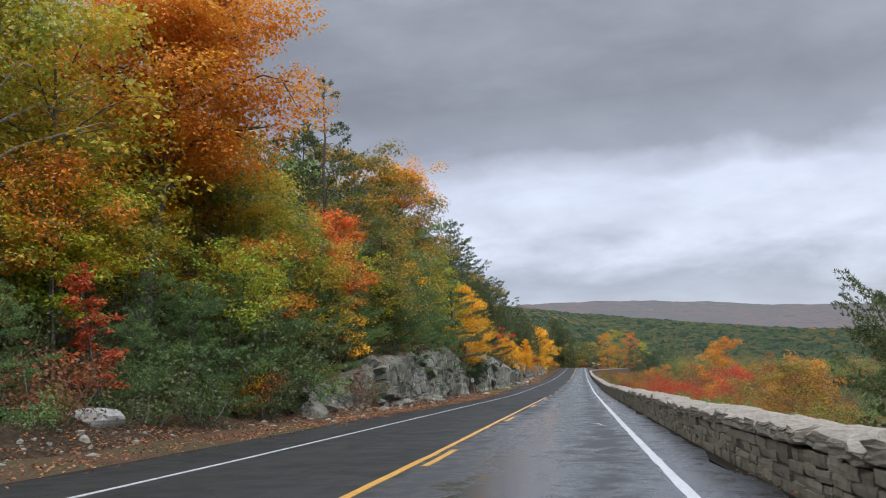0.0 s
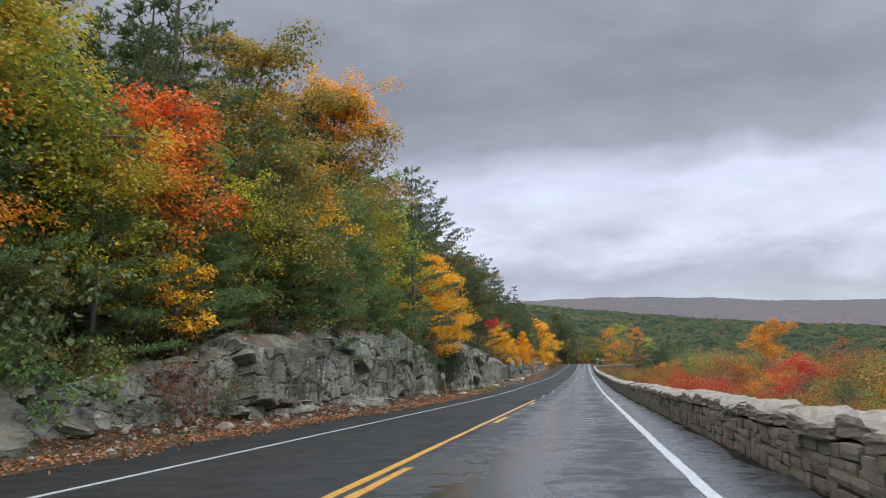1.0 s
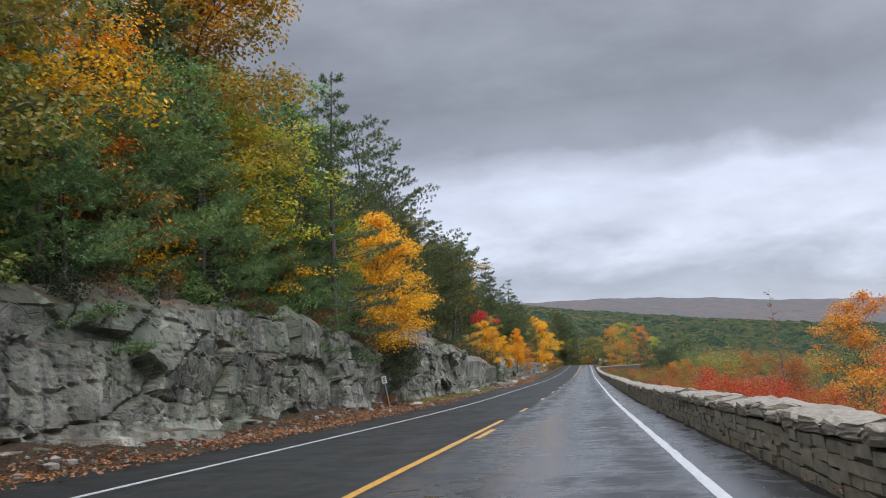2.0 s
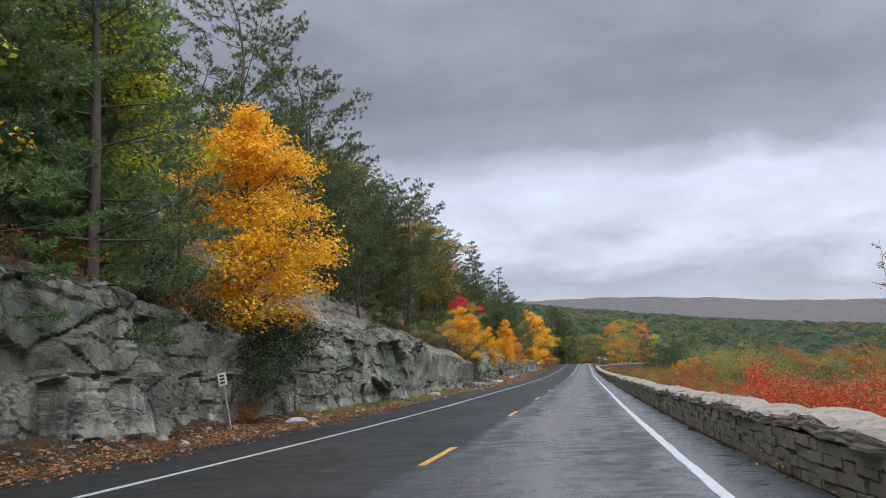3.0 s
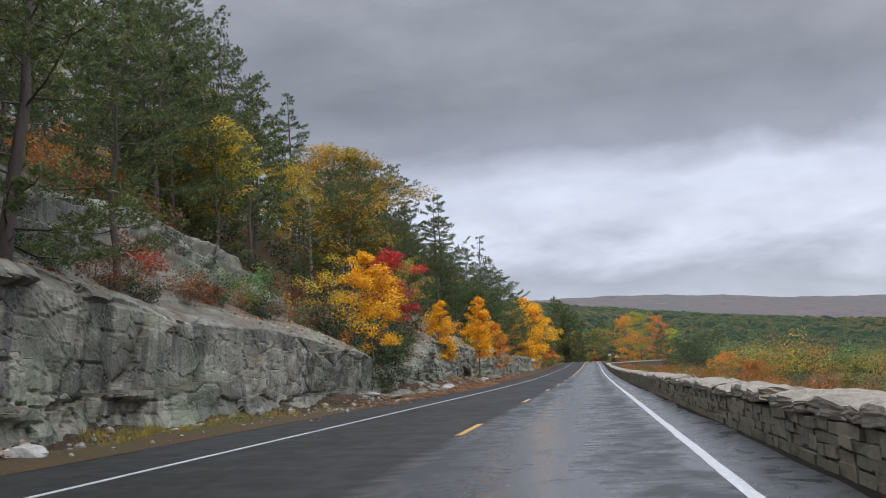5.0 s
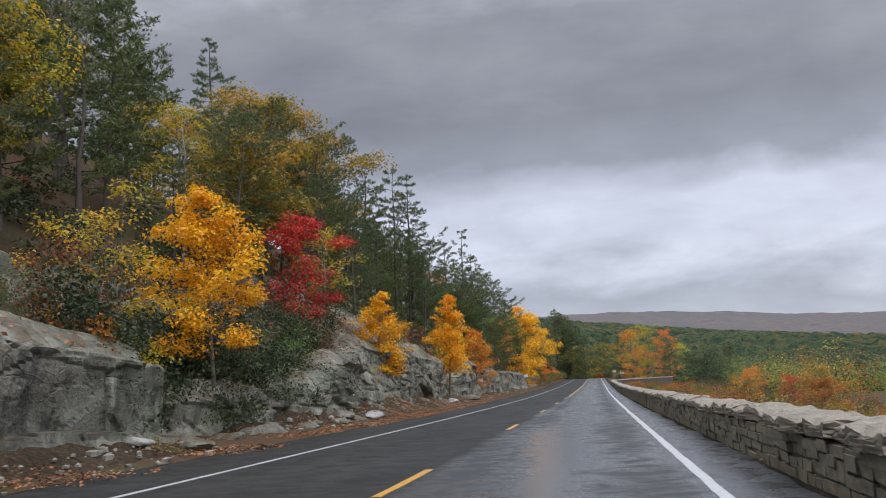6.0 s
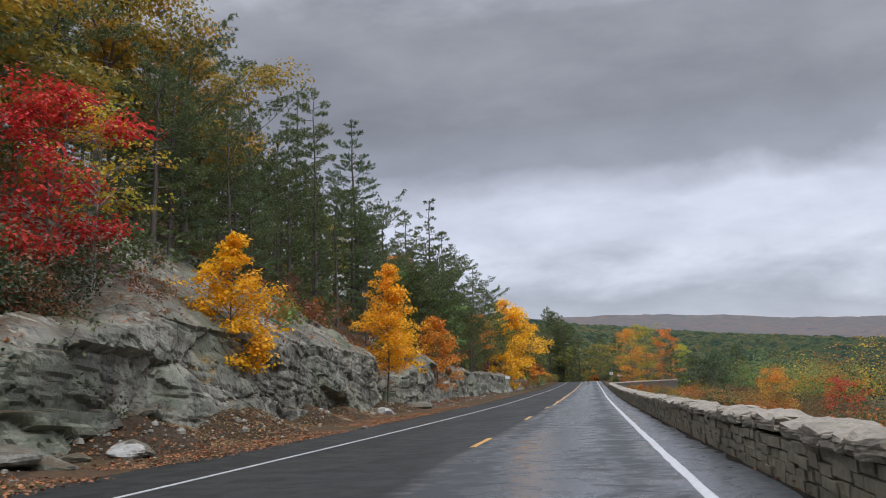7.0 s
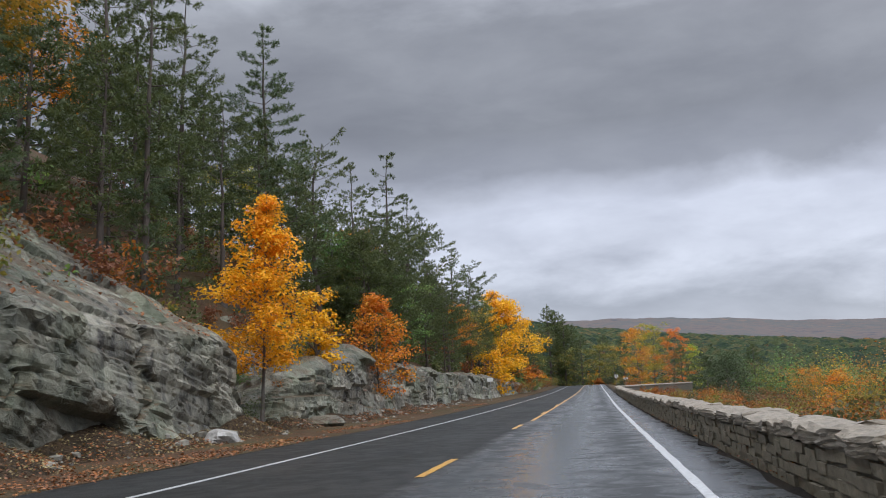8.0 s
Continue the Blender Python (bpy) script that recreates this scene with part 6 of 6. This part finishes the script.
while y < 345:
    for x0 in (6.0, 8.0, 10.8, 14.5, 19.0, 25.0, 33.0):
        if rng.uniform() < 0.72:
            x = max(5.2, x0 + rng.normal() * 1.2) + float(wall_line(y)[0])
            drift = float(soft_noise(np.array([x * 0.16]), np.array([y * 0.075]), 84)[0] * 1.5 - 0.25 + rng.normal() * 0.06)
            kinds = ("far_rust", "far_olive", "far_green", "far_green", "far_olive", "far_rust") if y > 100 and x0 > 14 else ("rust", "heath", "olive", "far_olive", "olive", "rust") if y > 100 else ("rust", "scarlet", "heath", "olive", "scarlet", "rust") if y > 62 else ("rust", "olive", "green", "olive")
            m = kinds[min(len(kinds) - 1, max(0, int(drift * len(kinds))))]
            spots[m].append((x, y + rng.normal() * 1.0, rng.uniform(0.8, 1.3) if x0 < 9 else rng.uniform(1.3, 2.8)))
    y += 3.2
for n, m in enumerate(spots):
    thicket("slope_growth_" + m.replace("far_", "low_"), spots[m], m, 320 + n, WORDS.get(m.replace("far_", ""), "scarlet") + " low growth on the slope below the wall", 330, 0.16)
for s, x, y, top, r, m in ((36, 12.0, 379.0, 18.5, 4.8, "orange"), (37, 16.5, 395.0, 20.5, 5.4, "turning"), (38, 21.5, 392.0, 18.5, 4.6, "flame"), (39, 13.5, 398.0, 21.0, 4.7, "turning"),
                           (40, 30.0, 410.0, 14.5, 4.0, "lime"), (41, 1.6, 385.0, 4.4, 1.5, "rust"), (42, 24.5, 345.0, 8.5, 4.2, "far_green"), (43, 30.0, 350.0, 8.5, 4.5, "far_green"),
                           (44, 1.0, 392.0, 15.0, 4.0, "olive"), (45, -17.5, 346.0, 16.0, 3.6, "olive"), (46, 6.0, 402.0, 15.5, 4.2, "olive"), (47, -5.0, 404.0, 15.5, 4.0, "olive"),
                           (48, -10.0, 412.0, 16.0, 4.2, "olive"), (49, -20.0, 362.0, 17.0, 4.0, "green"), (50, -13.2, 318.0, 10.5, 2.6, "olive"), (51, -11.2, 284.0, 5.0, 2.0, "orange"),
                           (52, -11.6, 300.0, 6.0, 2.0, "rust"), (53, 35.0, 372.0, 10.5, 4.6, "far_green"), (54, 27.0, 330.0, 7.0, 3.8, "far_green")):
    broadleaf(s, x, y, top, r * 1.12, m, 3300, 0.36, crown=0.04, pointed=0.2, gaps=0.1, trunk=0.2)
for x, y, top in ((-3.5, 396.0, 17.5), (3.0, 408.0, 18.0), (-14.5, 333.0, 15.0), (-15.0, 352.0, 17.0), (-24.0, 372.0, 18.0), (9.0, 412.0, 17.5), (22.0, 372.0, 12.0), (38.0, 362.0, 11.0), (-13.2, 410.0, 28.0), (-11.0, 413.0, 27.0), (-8.6, 409.0, 24.0), (-6.2, 412.0, 22.0)):
    pine(2, x, y, top, x + y)

# ---- the woods in the distance ----


def far_wood(name, seed, n, mat, label, where, cards=48, size=1.15, narrow=1.0):
    """Thousands of distant crowns, each a heap of leafy sprays on the rising land."""
    rg = np.random.default_rng(seed)
    pts = np.array([p for p in (where(rg) for _ in range(n)) if p is not None])
    z = land(pts[:, 0], pts[:, 1])
    far = 1 + np.clip(pts[:, 1] - 300, 0, 1500) / 700
    h, r = rg.uniform(6.5, 11.0, len(pts)), rg.uniform(2.3, 3.9, len(pts)) * narrow
    d = unit(rg.normal(size=(len(pts), cards, 3))) * rg.uniform(0.5, 1.0, (len(pts), cards, 1))
    c = np.stack([pts[:, 0], pts[:, 1], z + h * 0.55], 1)[:, None] + d * np.stack([r, r, h * 0.45], 1)[:, None]
    nrm = unit(d + rg.normal(size=d.shape) * 0.3 + [0, 0, 0.6])
    v, q = leaf_cards(rg, c.reshape(-1, 3), nrm.reshape(-1, 3), np.repeat(size * far ** 0.5, cards))
    tagged(new(name, mesh_of(name, v, q, mats=[LEAF[mat]])), label, "woodland", kind="stuff")


def valley(rg):
    y = 425 + 420 * rg.uniform() ** 1.2
    return (rg.uniform(-0.12, 0.52) * y + rg.uniform(0, 30), y)


def lowland(rg):
    y = rg.uniform(235, 430)
    x = rg.uniform(0.07, 0.48) * y + rg.uniform(4, 14)
    return (x, y) if x > 24 else None


for n, (m, count, words) in enumerate((("green", 110, "green"), ("olive", 120, "olive"), ("turning", 14, "yellow-green"), ("bronze", 14, "bronze"), ("rust", 18, "rust-brown"), ("far_pine", 50, "dark evergreen"), ("far_green", 60, "dark green"), ("orange", 12, "orange"))):
    far_wood("lowland_wood", 110 + n, count, m, words + " trees scattered over the low ground below the road", lowland, 220, 0.33)


def below(rg):
    x, y = rg.uniform(30, 130), rg.uniform(-40, 240)
    return (x, y) if x > 0.36 * y + 12 else None


def crest(rg):
    return (rg.uniform(-95, -42), rg.uniform(-30, 330))


for n, (m, count, where, words) in enumerate((("far_green", 190, below, "green trees on the low ground"), ("far_olive", 190, below, "olive trees on the low ground"), ("far_rust", 60, below, "rust-coloured trees on the low ground"),
                                              ("far_pine", 220, crest, "dark pines over the top of the hill"), ("far_olive", 160, crest, "olive trees over the top of the hill"))):
    far_wood("outer_wood", 130 + n, count, m, words, where, 60, 0.9)
rng = np.random.default_rng(404)
LOW_MAT = ("far_green", "olive", "far_olive", "green")
LOW = [broadleaf_meshes(170 + i, 6.0, 0.5, 2.3, 2200, 0.17, 0.2, 0.05, m, BARK, 0.07) for i, m in enumerate(LOW_MAT)]
for n in range(44):
    y = 95 + n * 3.4
    x = rng.uniform(0.11, 0.32) * (y - 60) + 16 + rng.uniform(0, 6)
    k = int(rng.choice([0, 0, 1, 2, 2, 3]))
    plant("broadleaf_tree", LOW[k], x, y, float(land(x, y)) - 0.2, rng.uniform(0.6, 1.0), rng.uniform(0, 6), LABELS[LOW_MAT[k]], "tree", "trees below the wall")
far_wood("distant_green_wood", 91, 1500, "far_green", "dark green woodland on the far slope", valley)
far_wood("distant_olive_wood", 92, 1200, "far_olive", "olive and bronze woodland on the far slope", valley)
far_wood("distant_pine_wood", 93, 700, "far_pine", "dark pines scattered through the far woodland", valley, narrow=0.6)
far_wood("distant_rust_wood", 94, 110, "far_rust", "rust-coloured trees scattered through the far woodland", valley)
far_wood("distant_orange_wood", 95, 24, "orange", "orange maples scattered through the far woodland", valley)


def canopy():
    """The closed roof of the distant wood, under its single crowns."""
    xs, ys = np.arange(-240, 680, 3.3), np.arange(425, 1400, 3.9)
    X, Y = np.meshgrid(xs, ys, indexing="ij")
    r1, _, _, da, db, _ = facets(X + 4 * soft_noise(X / 9, Y / 9, 63), Y, 8.5, 9.5, 61)
    dome = np.sqrt(np.clip(1 - 1.5 * (da * da + db * db), 0, 1))
    Z = land(X, Y) + 1.6 + (4.0 + 4.0 * r1) * dome + 3.0 * soft_noise(X / 23, Y / 30, 62)
    Z = Z - 12 * np.clip((445 - Y) / 20, 0, 1)
    tagged(new("distant_canopy", mesh_of("distant_canopy", np.stack([X, Y, Z], -1).reshape(-1, 3), grid_faces(len(xs), len(ys))[:, ::-1], mats=[CANOPY], smooth=True)),
           "closed green canopy of the distant wood", "woodland", kind="stuff")


canopy()


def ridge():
    """The long wooded ridge on the skyline, coloured as if seen through haze."""
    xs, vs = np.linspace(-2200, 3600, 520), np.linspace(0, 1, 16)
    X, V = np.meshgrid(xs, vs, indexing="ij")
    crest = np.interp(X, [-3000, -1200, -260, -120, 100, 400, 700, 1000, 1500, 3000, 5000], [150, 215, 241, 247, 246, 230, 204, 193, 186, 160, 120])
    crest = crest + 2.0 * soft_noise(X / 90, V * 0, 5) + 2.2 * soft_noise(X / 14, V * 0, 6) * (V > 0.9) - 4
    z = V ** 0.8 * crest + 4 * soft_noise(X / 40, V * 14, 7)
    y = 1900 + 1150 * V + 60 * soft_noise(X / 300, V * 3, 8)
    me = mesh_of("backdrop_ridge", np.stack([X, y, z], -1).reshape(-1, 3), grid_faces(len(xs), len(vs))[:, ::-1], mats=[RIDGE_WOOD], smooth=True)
    tagged(new("backdrop_ridge", me), "long wooded ridge under low cloud, haze painted into its colour", "ridge", kind="structure")


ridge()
